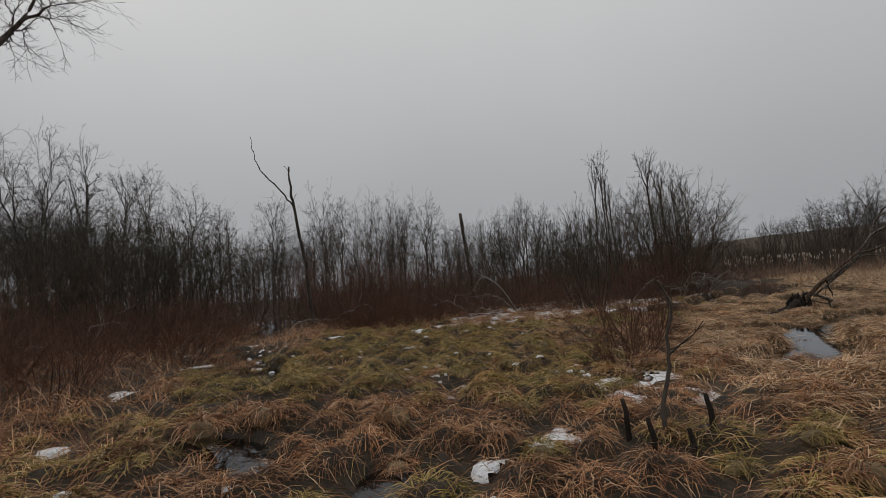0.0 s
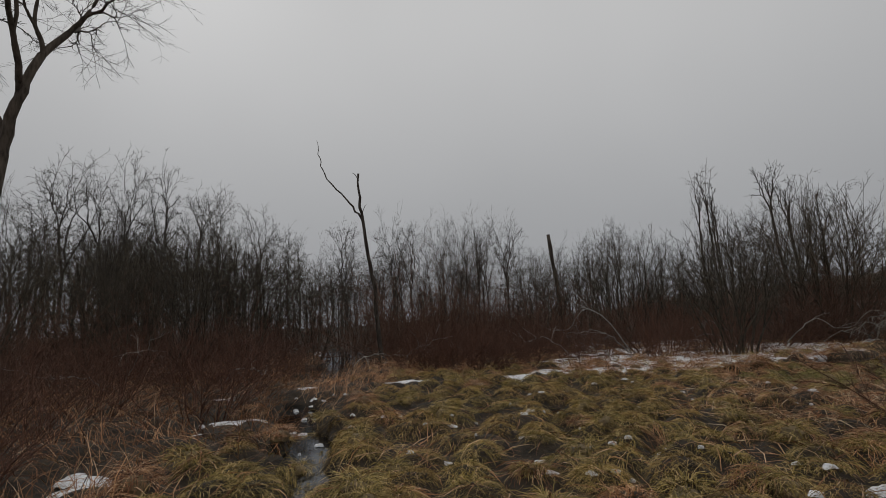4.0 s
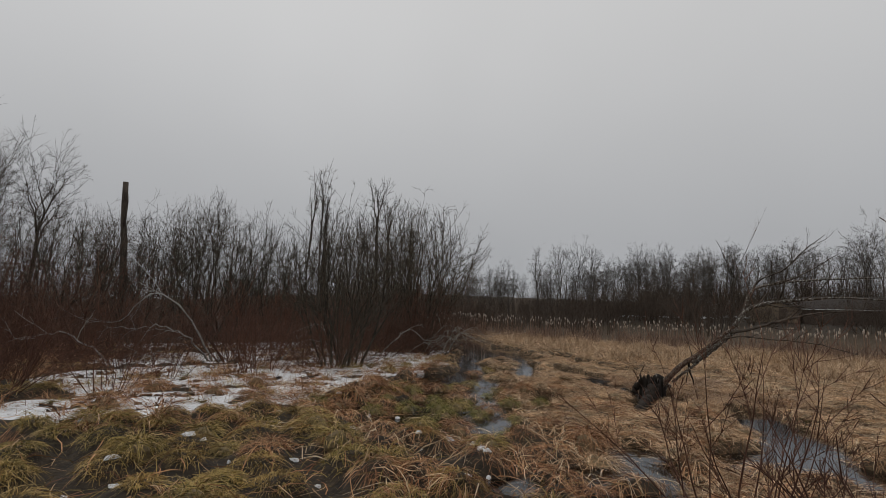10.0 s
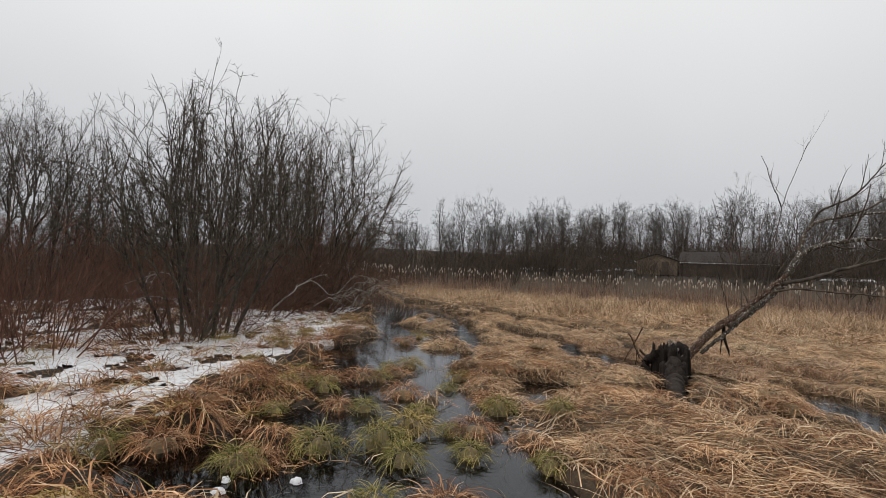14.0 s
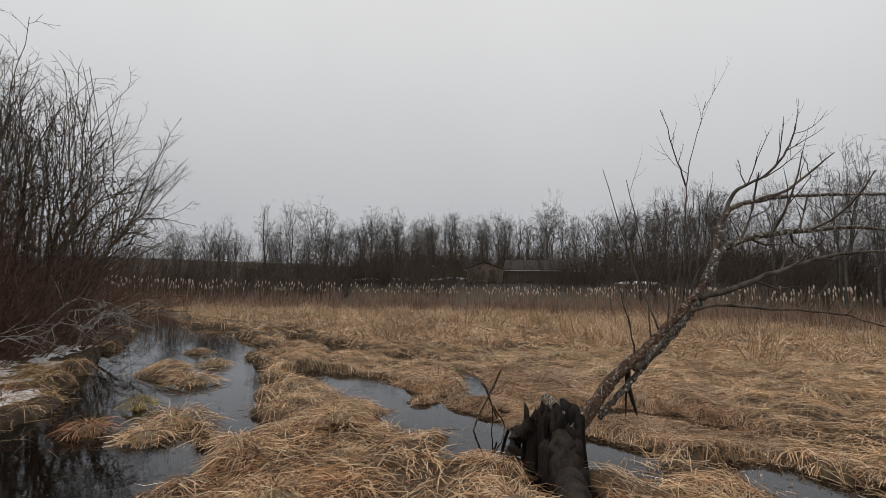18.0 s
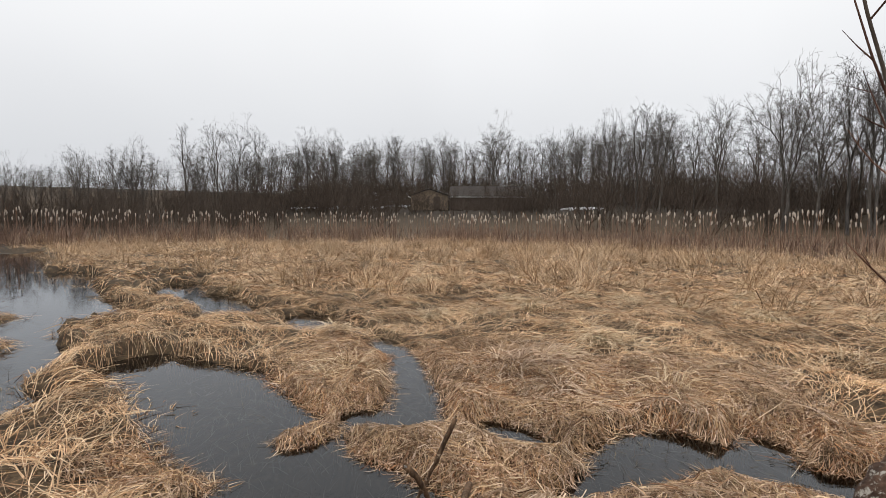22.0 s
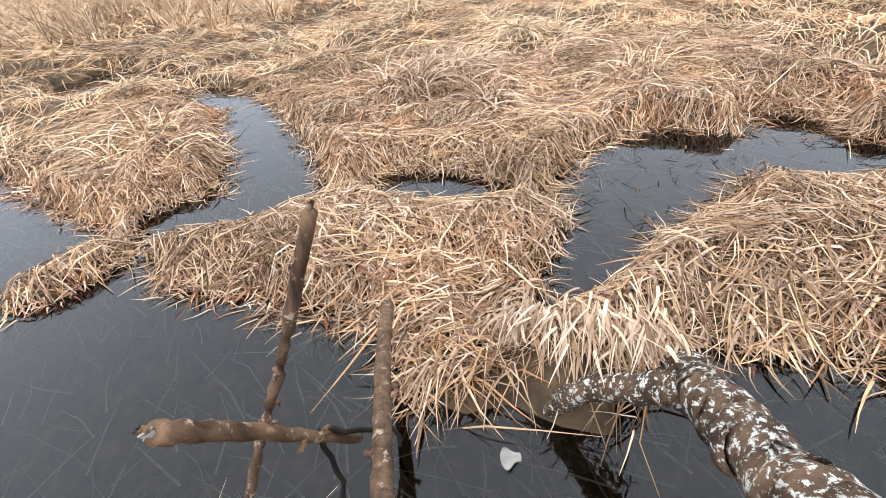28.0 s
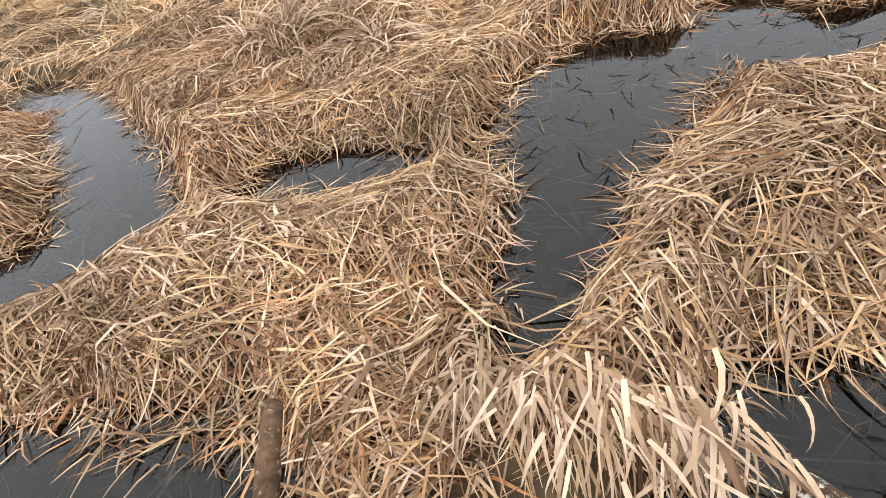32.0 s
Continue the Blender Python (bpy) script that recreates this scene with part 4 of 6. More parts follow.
for kind, x, y, s in (("tan", 10.9, 16.9, 1.0), ("tan", 10.3, 16.7, 1.0), ("tan", 9.5, 17.2, 1.0), ("tan", 13.45, 21.65, 1.1), ("tan", 11.9, 20.5, 1.5), ("olive", 5.8, 15.5, 1.2),
                      ("green", 4.6, 14.6, 0.9), ("green", 6.23, 15.78, 0.8), ("green", 5.86, 16.2, 0.8), ("green", 5.3, 15.35, 1.05), ("green", 5.7, 14.75, 0.9), ("green", 4.9, 15.6, 1.05), ("russet", 7.8, 16.2, 0.9), ("russet", 7.3, 17.2, 0.85), ("olive", 10.4, 19.7, 0.9), ("russet", 2.9, 17.0, 1.3), ("russet", 0.9, 16.9, 1.4), ("tan", 8.0, 16.0, 0.9),
                      ("olive", 7.86, 17.52, 1.0), ("olive", 7.76, 16.5, 0.9), ("green", 6.85, 15.25, 1.0), ("russet", 9.46, 19.2, 1.0), ("tan", 10.1, 18.67, 1.4), ("tan", 9.6, 18.5, 1.1), ("russet", 6.15, 17.75, 1.1), ("russet", 6.4, 17.45, 0.9), ("olive", 5.7, 17.35, 0.9), ("russet", 5.2, 17.3, 1.2), ("russet", 4.7, 17.2, 1.2),
                      ("olive", 6.9, 19.5, 0.9), ("olive", 7.9, 20.3, 0.8), ("olive", 8.3, 20.9, 0.9), ("olive", 6.0, 18.7, 0.8), ("russet", 8.7, 20.1, 1.0), ("russet", 3.3, 18.4, 1.3), ("russet", 4.2, 20.9, 1.2), ("russet", 2.4, 17.6, 1.1), ("russet", 1.6, 18.3, 1.2)):
    tussock(kind, x, y, s)


clumps("pale_tufts", np.array([14.05, 14.3, 13.62, 14.2]), np.array([15.2, 15.0, 14.78, 15.4]), 150, 0.2, 0.12, 0.38, 0.010, M_bleached, "bleached combed tufts behind the pool", 4, 0.9)


def floating():
    x, y = scatter(12.3, 14.2, 13.2, 14.9, 130, lambda x, y: step(-0.02, 0.08, wet(x, y)))
    n = len(x)
    root = np.stack([x, y, np.full(n, WL + 0.004)], 1)
    v, q = ribbons(root, rng.uniform(0, 6.28, n), rng.uniform(0.04, 0.13, n), rng.uniform(0.0, 0.5, n), rng.uniform(0.0, 0.6, n), rng.uniform(0.003, 0.007, n), 2)
    return tagged(put("floating_grass", mesh_from("floating_grass", v, q), M_wetgrass), "dark scraps of grass on the pool", "grass", kind="stuff")


floating()


# ---- woody plants ----
def woody(stems, height, radius, levels, lean=0.15, up=0.4, wob=0.08, segs=6, sides=6, spread=0.1, least=0.004):
    """Stems and their branches, level by level; gives the pieces of the stems and of the crown."""
    a = rng.uniform(0, 2 * np.pi, stems)
    p0 = np.stack([spread * np.cos(a), spread * np.sin(a), np.full(stems, -0.15)], 1) * (stems > 1) + np.array([0, 0, -0.1])
    tilt = np.abs(rng.normal(lean, lean * 0.5, stems))
    way = np.stack([np.cos(a) * np.sin(tilt), np.sin(a) * np.sin(tilt), np.cos(tilt)], 1)
    pts = grow(p0, way, height * rng.uniform(0.75, 1.08, stems), segs, up, wob)
    rad = taper(stems, segs + 1, radius * rng.uniform(0.7, 1.1, stems), 0.18)
    rad[:, 0] *= 1.25
    trunk = [tubes(pts, rad, sides)]
    crown = []
    for each, t0, t1, angle, ratio, thin, pull, wander, sg, sd in levels:
        base, way, length, r = sprout(pts, rad, each, t0, t1, angle, ratio, thin)
        pts = grow(base, way, length, sg, pull, wander)
        rad = taper(len(base), sg + 1, np.maximum(r, least), 0.45)
        crown.append(tubes(pts, rad, sd))
    return merge(trunk), merge(crown)


def plant_meshes(name, mat_trunk, mat_crown, **how):
    (tv, tq), (cv, cq) = woody(**how)
    t, c = mesh_from(name + "_trunk", tv, tq), mesh_from(name + "_crown", cv, cq)
    t.materials.append(mat_trunk), c.materials.append(mat_crown)
    t.polygons.foreach_set("use_smooth", np.ones(len(t.polygons), bool))
    return t, c


def plant(name, meshes, x, y, size, label, category, group="", turn=None, squash=1.0, tip=0.0):
    t, c = meshes
    e = empty(name, pose(x, y, float(ground_z(x, y)), tip, 0, float(rng.uniform(0, 360)) if turn is None else turn) @ Matrix.Diagonal((size * squash, size * squash, size, 1)))
    for nm, me in (("trunk" if category == "tree" else "stem_tangle", t), ("crown" if category == "tree" else "twig_tangle", c)):
        o = new(nm, me)
        o.parent = e
        if category != "tree":
            tagged(o, kind="stuff")
    return tagged(e, label, category, group)


def head_points(n, height, low, wide, lean=0.0, shell=0.45, flat=1.0):
    """Places for the ends of the boughs: in a rounded head between low * height and height."""
    d = rng.normal(0, 1, (n, 3))
    d /= np.linalg.norm(d, axis=1, keepdims=True)
    r = rng.random(n)[:, None] ** shell
    mid, half = height * (low + 1) / 2, height * (1 - low) / 2
    p = d * r * np.array([wide * height, wide * height, half * flat]) * rng.uniform(0.86, 1.1, (n, 1))
    p[:, 0] += lean * height
    p[:, 2] += mid
    return p


def branched(tips, roots, first, later, thick, least, bow=0.35, wob=0.05):
    """Boughs that part again and again on their way from the roots to the given ends; points and radii of every piece."""
    pieces, ends = [], []

    def piece(p, way, q, count, below):
        reach_to = np.linalg.norm(q - p) + 1e-6
        a = p + way * reach_to * bow
        t = np.linspace(0, 1, 5)[:, None]
        pts = p * (1 - t) ** 2 + 2 * a * t * (1 - t) + q * t * t
        pts[1:-1] += rng.normal(0, wob * reach_to * 0.35, (3, 3))
        r0, r1 = max(thick * count ** 0.52, least), max(thick * below ** 0.52, least * 0.8)
        pieces.append((pts, np.linspace(r0, r1, 5)))
        if count == 1:
            ends.append(len(pieces) - 1)
        out = pts[-1] - pts[-2]
        return out / (np.linalg.norm(out) + 1e-9)

    def part_ways(p, way, group, level):
        if len(group) == 1:
            piece(p, way, group[0], 1, 0.4)
            return
        centre = group.mean(0)
        f = first if level == 0 else later * rng.uniform(0.7, 1.25)
        q = p + (centre - p) * f
        d = piece(p, way, q, len(group), len(group) * 0.75)
        axis = rng.normal(0, 1, 3) * (group.std(0) + 1e-3)
        order = np.argsort((group - centre) @ axis)
        cut = int(np.clip(round(len(group) * rng.uniform(0.3, 0.7)), 1, len(group) - 1))
        for half in (group[order[:cut]], group[order[cut:]]):
            part_ways(q, d, half, level + 1)

    share = np.arctan2(tips[:, 1], tips[:, 0]) if len(roots) > 1 else np.zeros(len(tips))
    for k, part_tips in enumerate(np.array_split(np.argsort(share), len(roots))):
        if len(part_tips):
            p = np.array(roots[k])
            out = tips[part_tips].mean(0) - p
            way = out / np.linalg.norm(out) * 0.5 + np.array([0, 0, 0.5 if len(roots) == 1 else 0.25])
            part_ways(p, way / np.linalg.norm(way), tips[part_tips], 0)
    return np.stack([a for a, _ in pieces]), np.stack([b for _, b in pieces]), np.array(ends)


def headed_meshes(name, mat, tips, stems, first, later, thick, least, twigs, spread=0.3, sides=4):
    """A bare tree or bush: boughs to the given ends, then twigs on the outer pieces."""
    turn = np.sort(np.arctan2(tips[:, 1], tips[:, 0])).reshape(-1)
    mids = [float(np.mean(b)) for b in np.array_split(turn, stems)]
    roots = [(spread * math.cos(a) * (stems > 1), spread * math.sin(a) * (stems > 1), -0.2) for a in mids]
    pts, rad, ends = branched(tips, roots, first, later, thick, least)
    big = rad[:, 0] > thick * 2.6
    t = mesh_from(name + "_trunk", *tubes(pts[big], rad[big], sides + 2))
    crown = [tubes(pts[~big], rad[~big], 3)]
    inner = np.setdiff1d(np.where(~big)[0], ends)
    for rows, share in ((ends, 1.0), (inner, 0.6)):
        p, r = pts[rows], rad[rows]
        for each, t0, t1, angle, ratio, thin, pull, wander, sg, sd in twigs:
            base, way, length, rr = sprout(p, r, max(1, round(each * share)), t0, t1, angle, ratio, thin)
            p = grow(base, way, length, sg, pull, wander)
            r = taper(len(base), sg + 1, np.maximum(rr, least * 0.75), 0.5)
            crown.append(tubes(p, r, sd))
    c = mesh_from(name + "_crown", *merge(crown))
    t.materials.append(mat), c.materials.append(mat)
    t.polygons.foreach_set("use_smooth", np.ones(len(t.polygons), bool))
    return t, c


FINE = [(4, 0.15, 1.0, 0.72, 0.55, 0.7, 0.05, 0.2, 2, 3), (3, 0.2, 1.0, 0.65, 0.55, 0.8, 0.0, 0.12, 1, 3)]
THIN = [(4, 0.2, 1.0, 0.75, 0.42, 0.7, 0.1, 0.22, 3, 3), (3, 0.2, 1.0, 0.7, 0.5, 0.8, 0.05, 0.15, 1, 3)]
FOREST_H, ALDER_H, WILLOW_H, LANKY_H = 14.0, 7.0, 6.0, 11.0
FOREST = [headed_meshes("forest_tree", M_barkhazed, head_points(n, FOREST_H, lo, wd, ln), 1, fi, 0.30, 0.0125, 0.0120, FINE)
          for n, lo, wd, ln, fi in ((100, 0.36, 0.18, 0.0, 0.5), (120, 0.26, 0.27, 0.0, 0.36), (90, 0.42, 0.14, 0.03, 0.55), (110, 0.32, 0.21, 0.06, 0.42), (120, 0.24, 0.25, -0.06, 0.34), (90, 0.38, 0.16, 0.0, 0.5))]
ALDER = [headed_meshes("alder", M_bark, head_points(n, ALDER_H, lo, wd, 0.0, 0.5), st, fi, 0.28, 0.0060, 0.0052, FINE, 0.4)
         for n, lo, wd, st, fi in ((100, 0.28, 0.20, 2, 0.42), (110, 0.20, 0.27, 3, 0.36), (90, 0.34, 0.18, 1, 0.5), (120, 0.15, 0.32, 5, 0.34), (90, 0.40, 0.15, 2, 0.52))]
LANKY = [headed_meshes("alder", M_bark, head_points(n, LANKY_H, lo, wd, ln, 0.6), st, fi, 0.34, 0.0125, 0.0075, THIN, 0.5)
         for n, lo, wd, ln, st, fi in ((40, 0.52, 0.09, 0.0, 2, 0.62), (52, 0.62, 0.12, 0.02, 1, 0.72), (26, 0.5, 0.06, -0.03, 1, 0.66))]
WILLOW = [headed_meshes("willow", M_willow, head_points(n, WILLOW_H, 0.16, wd, 0.0, 0.36), st, 0.26, 0.34, 0.0088, 0.0052, THIN, 0.35)
          for n, wd, st in ((165, 0.52, 6), (150, 0.46, 5), (175, 0.58, 7))]
# levels: how many each, from, to, angle, length ratio, thinning, upward pull, wander, segments, sides
SHRUB = [plant_meshes("shrub", M_twigred, M_twigred, stems=s, height=1.75, radius=0.014, lean=0.65, up=0.35, wob=0.18, segs=5, sides=4, spread=0.30,
                      levels=[(5, 0.15, 1.0, 0.7, 0.5, 0.6, 0.2, 0.2, 3, 3), (5, 0.15, 1.0, 0.65, 0.5, 0.7, 0.1, 0.2, 1, 3)])
         for s in (18, 22, 15, 20)]
THICKET = [plant_meshes("thicket", M_brush, M_brush, stems=s, height=2.9, radius=0.02, lean=0.75, up=0.2, wob=0.2, segs=6, sides=4, spread=0.6,
                        levels=[(6, 0.1, 1.0, 0.75, 0.5, 0.6, 0.1, 0.22, 3, 3), (5, 0.15, 1.0, 0.7, 0.5, 0.7, 0.05, 0.22, 1, 3)])
           for s in (20, 24, 18)]

BRUSH = [plant_meshes("brush", M_twig, M_twig, stems=s, height=2.7, radius=0.022, lean=0.45, up=0.35, wob=0.12, segs=3, sides=3, spread=0.7,
                      levels=[(5, 0.1, 1.0, 0.65, 0.5, 0.7, 0.3, 0.17, 2, 3), (4, 0.15, 1.0, 0.65, 0.5, 0.8, 0.2, 0.2, 1, 3)])
         for s in (16, 18, 20)]

L_FOREST, L_ALDER = "tall bare deciduous tree in grey mist", "slender bare alder with many thin stems"
L_WILLOW, L_SHRUB, L_THICKET = "dense bare willow bush with lichened stems", "low leafless red-brown shrub on wet ground", "tangled leafless brown thicket behind the snow"


def open_strip(x, y):
    """The gap in the brush through which the stream runs off."""
    return 14.5 < y < 27.0 and abs(x + 3.9 + 0.45 * (y - 14.5)) < 1.7


def band(kind, name, label, category, group, spots, sizes):
    for x, y in spots:
        if open_strip(x, y) and category == "bush":
            continue
        plant(name, kind[int(rng.integers(len(kind)))], float(x), float(y), float(rng.uniform(*sizes)) * (float(0.35 + 1.3 * fbm(np.array([x]), np.array([y]), 4.5, 2, 151)[0]) if name == "thicket" else 1.0), label, category, group)


def spots(a, b, c, d, count, gap, want=None):
    got, tries = [], 0
    while len(got) < count and tries < 60 * count:
        tries += 1
        x, y = float(rng.uniform(a, b)), float(rng.uniform(c, d))
        if want and not want(x, y):
            continue
        if all((x - u) ** 2 + (y - v) ** 2 > gap * gap for u, v in got):
            got.append((x, y))
    return got


def stand_of(kinds, whole, name, label, category, group, trees):
    """Trees of known place and height."""
    for i, (x, y, h) in enumerate(trees):
        plant(name, kinds[i % len(kinds)], x, y, (h - float(ground_z(x, y))) / whole, label, category, group)


# the near willows left of the meadow and the clump at the end of the snow bank
stand_of(WILLOW, WILLOW_H, "willow", L_WILLOW, "bush", "willows by the meadow", [(-12.6, 17.6, 4.6), (-10.6, 20.4, 4.6), (-15.0, 14.6, 5.0), (-9.4, 24.0, 4.4), (-16.5, 20.0, 5.8), (-13.2, 25.0, 6.0), (-19.0, 16.0, 5.8), (-14.5, 21.5, 6.4), (-11.6, 23.0, 5.6), (-18.0, 24.0, 6.6), (-21.0, 20.0, 6.4), (-13.8, 22.2, 6.2), (-12.0, 19.4, 4.8), (-15.6, 18.6, 5.8), (-17.4, 22.0, 6.8), (-14.2, 23.6, 6.8), (-20.0, 25.0, 7.2)])
stand_of(WILLOW, WILLOW_H, "willow", L_WILLOW, "bush", "willows behind the snow", [(12.4, 26.4, 7.2), (6.55, 21.1, 4.9), (13.7, 27.6, 6.6), (6.0, 20.9, 4.3), (12.9, 28.0, 7.4), (10.9, 27.2, 6.4), (9.4, 28.2, 5.6), (7.0, 22.6, 5.4), (4.0, 27.6, 5.4), (2.2, 28.4, 5.2), (0.2, 27.0, 4.6), (5.6, 30.2, 6.2), (16.5, 32.5, 6.4), (7.6, 30.6, 6.0)])
stand_of(LANKY, LANKY_H, "alder", L_ALDER, "tree", "tall thin alders behind the snow", [(14.0, 43.4, 14.7), (16.4, 37.6, 12.0), (15.7, 44.8, 12.2), (17.8, 36.4, 10.4), (17.2, 37.4, 10.8), (14.6, 42.6, 12.6)])
stand_of(ALDER, ALDER_H, "alder", L_ALDER, "tree", "alders of the marsh edge", [(13.7, 29.3, 7.4), (11.6, 33.0, 7.6), (13.4, 33.2, 8.0),
    (-7.2, 42.6, 10.8), (-4.3, 43.0, 9.7), (-1.9, 55.0, 10.3), (0.8, 55.2, 9.4), (6.2, 38.7, 8.2), (3.3, 39.1, 7.6), (4.7, 37.9, 7.8), (-2.5, 29.2, 7.6), (-4.5, 33.0, 8.3), (-1.2, 33.3, 8.8), (-3.7, 29.8, 8.0), (6.4, 40.7, 9.2), (7.8, 40.3, 8.4)])
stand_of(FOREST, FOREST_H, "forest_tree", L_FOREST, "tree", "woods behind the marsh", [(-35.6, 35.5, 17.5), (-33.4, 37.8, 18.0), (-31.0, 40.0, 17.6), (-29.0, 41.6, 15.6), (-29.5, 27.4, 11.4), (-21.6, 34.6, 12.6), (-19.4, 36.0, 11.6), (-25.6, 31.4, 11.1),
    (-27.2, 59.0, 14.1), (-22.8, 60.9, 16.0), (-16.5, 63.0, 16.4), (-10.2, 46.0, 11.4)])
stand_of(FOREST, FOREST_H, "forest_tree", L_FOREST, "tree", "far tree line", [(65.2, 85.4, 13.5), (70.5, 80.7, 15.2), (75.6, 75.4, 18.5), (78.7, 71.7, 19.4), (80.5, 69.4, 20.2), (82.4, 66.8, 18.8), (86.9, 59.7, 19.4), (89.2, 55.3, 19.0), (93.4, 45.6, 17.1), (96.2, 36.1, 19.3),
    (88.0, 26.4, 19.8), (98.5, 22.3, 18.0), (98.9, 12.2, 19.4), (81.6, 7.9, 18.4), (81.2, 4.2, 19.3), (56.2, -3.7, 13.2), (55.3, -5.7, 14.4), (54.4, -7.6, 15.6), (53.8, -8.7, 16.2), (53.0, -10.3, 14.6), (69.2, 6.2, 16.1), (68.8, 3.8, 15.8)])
band(ALDER, "alder", L_ALDER, "tree", "alders of the marsh edge", spots(-9, 12, 28, 48, 26, 1.8), (0.5, 0.8))
band(ALDER, "alder", L_ALDER, "tree", "alders of the marsh edge", spots(-30, -10, 24, 48, 24, 2.2), (0.75, 1.1))
band(FOREST, "forest_tree", L_FOREST, "tree", "woods behind the marsh", spots(-50, -16, 36, 58, 22, 2.6), (0.55, 0.8))
band(THICKET, "thicket", L_THICKET, "bush", "thickets behind the snow", spots(-10, 11.5, 22.0, 36, 58, 1.3, lambda x, y: y > (24.8 if x > 0.5 else 22.5) + 0.2 * max(0, x)), (0.45, 1.25))
band(THICKET, "thicket", L_THICKET, "bush", "thickets left of the meadow", spots(-24, -8.0, 10.5, 28, 56, 1.3), (0.55, 1.3))
band(SHRUB, "shrub", L_SHRUB, "bush", "red-brown shrubs", spots(-11.5, -5.2, 6.0, 21, 34, 0.9), (0.65, 1.1))
band(SHRUB, "shrub", L_SHRUB, "bush", "red-brown shrubs", spots(-4.8, 1.6, 17.8, 23.5, 26, 0.9, lambda x, y: x < 0.2 or y > 20.5), (0.5, 1.0))
band(SHRUB, "shrub", L_SHRUB, "bush", "red-brown shrubs", [(-7.0, 18.6), (-5.6, 18.2), (-4.4, 18.6), (-3.2, 18.9), (-2.2, 18.3), (-4.9, 20.2), (-3.7, 20.6), (4.2, 22.6), (8.6, 23.8), (10.8, 24.6), (1.2, 22.8), (6.2, 24.2)], (0.8, 1.25))

band(THICKET, "thicket", L_THICKET, "bush", "thickets behind the snow", [(10.6, 25.6), (12.9, 26.2), (13.4, 27.2), (11.8, 25.8), (12.4, 26.6), (13.1, 28.4), (9.5, 26.6), (11.4, 26.6), (4.2, 25.8), (2.4, 25.2)], (0.8, 1.1))
band(THICKET, "thicket", L_THICKET, "bush", "thickets behind the snow", [(6.2, 21.2), (6.7, 21.3), (5.75, 20.9)], (0.4, 0.6))

# the woods all round
L_BRUSH = "dark brush under the far trees"
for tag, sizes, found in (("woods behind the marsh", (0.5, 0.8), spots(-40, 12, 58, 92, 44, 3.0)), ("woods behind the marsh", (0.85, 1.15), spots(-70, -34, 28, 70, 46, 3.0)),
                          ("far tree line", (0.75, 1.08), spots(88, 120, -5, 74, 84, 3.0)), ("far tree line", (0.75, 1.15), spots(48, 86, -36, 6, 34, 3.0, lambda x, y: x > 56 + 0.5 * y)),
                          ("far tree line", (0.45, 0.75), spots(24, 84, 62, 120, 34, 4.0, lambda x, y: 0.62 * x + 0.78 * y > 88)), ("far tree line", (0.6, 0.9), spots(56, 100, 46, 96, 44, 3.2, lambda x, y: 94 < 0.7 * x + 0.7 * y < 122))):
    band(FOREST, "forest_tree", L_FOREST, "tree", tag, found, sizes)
band(BRUSH, "brush", L_BRUSH, "bush", "far brush", spots(50, 100, -26, 80, 90, 2.4, lambda x, y: x > 54 + 0.1 * y and not (79 < x < 92 and 18 < y < 44) and abs(y - 14.5 - 0.278 * (x - 8)) > 3.5), (1.3, 2.4))
band(BRUSH, "brush", L_BRUSH, "bush", "brush before the far houses", spots(70, 79, 16, 46, 26, 1.5), (0.95, 1.35))
band(BRUSH, "brush", L_BRUSH, "bush", "far brush", spots(91, 112, -8, 66, 80, 2.6), (2.0, 3.2))
band(BRUSH, "brush", L_BRUSH, "bush", "far brush", spots(56, 92, -34, 2, 30, 3.0, lambda x, y: x > 62 + 0.5 * y), (1.8, 2.8))
band(BRUSH, "brush", L_BRUSH, "bush", "far brush", spots(40, 92, 46, 92, 50, 3.0, lambda x, y: 82 < 0.7 * x + 0.7 * y < 118), (1.6, 2.6))
band(BRUSH, "brush", L_BRUSH, "bush", "far brush", spots(-60, 60, 46, 76, 70, 3.0), (1.3, 2.0))

# the old tree whose boughs hang into the sky, left of the meadow
BIG = headed_meshes("old_tree", M_bark, head_points(260, 18.0, 0.52, 0.30, 0.0, 0.5), 1, 0.5, 0.28, 0.0115, 0.0058, FINE, 0.2, 6)
OLD = plant("old_tree", BIG, -14.9, 15.0, 1.0, "large spreading bare tree at the meadow edge", "tree", turn=30.0)



# ---- limbs laid along their own lines ----
def bough(points, r0, r1, sides=8, fine=8, knots=0.05, wob=0.004):
    """A limb along a few corner points, rounded, with swellings."""
    pts = [Vector(p) for p in points]
    full = [pts[0] * 2 - pts[1]] + pts + [pts[-1] * 2 - pts[-2]]
    out = []
    for i in range(1, len(full) - 2):
        a, b, c, d = full[i - 1:i + 3]
        for k in range(fine):
            t = k / fine
            out.append(0.5 * ((2 * b) + (c - a) * t + (2 * a - 5 * b + 4 * c - d) * t * t + (3 * b - a - 3 * c + d) * t ** 3))
    out.append(pts[-1])
    p = np.array([v[:] for v in out])
    p[1:-1] += rng.normal(0, wob, p[1:-1].shape)
    n = len(p)
    rad = np.linspace(r0, r1, n) * (1 + rng.normal(0, knots, n))
    v, q = tubes(p[None], rad[None], sides)
    return v, q, p, rad


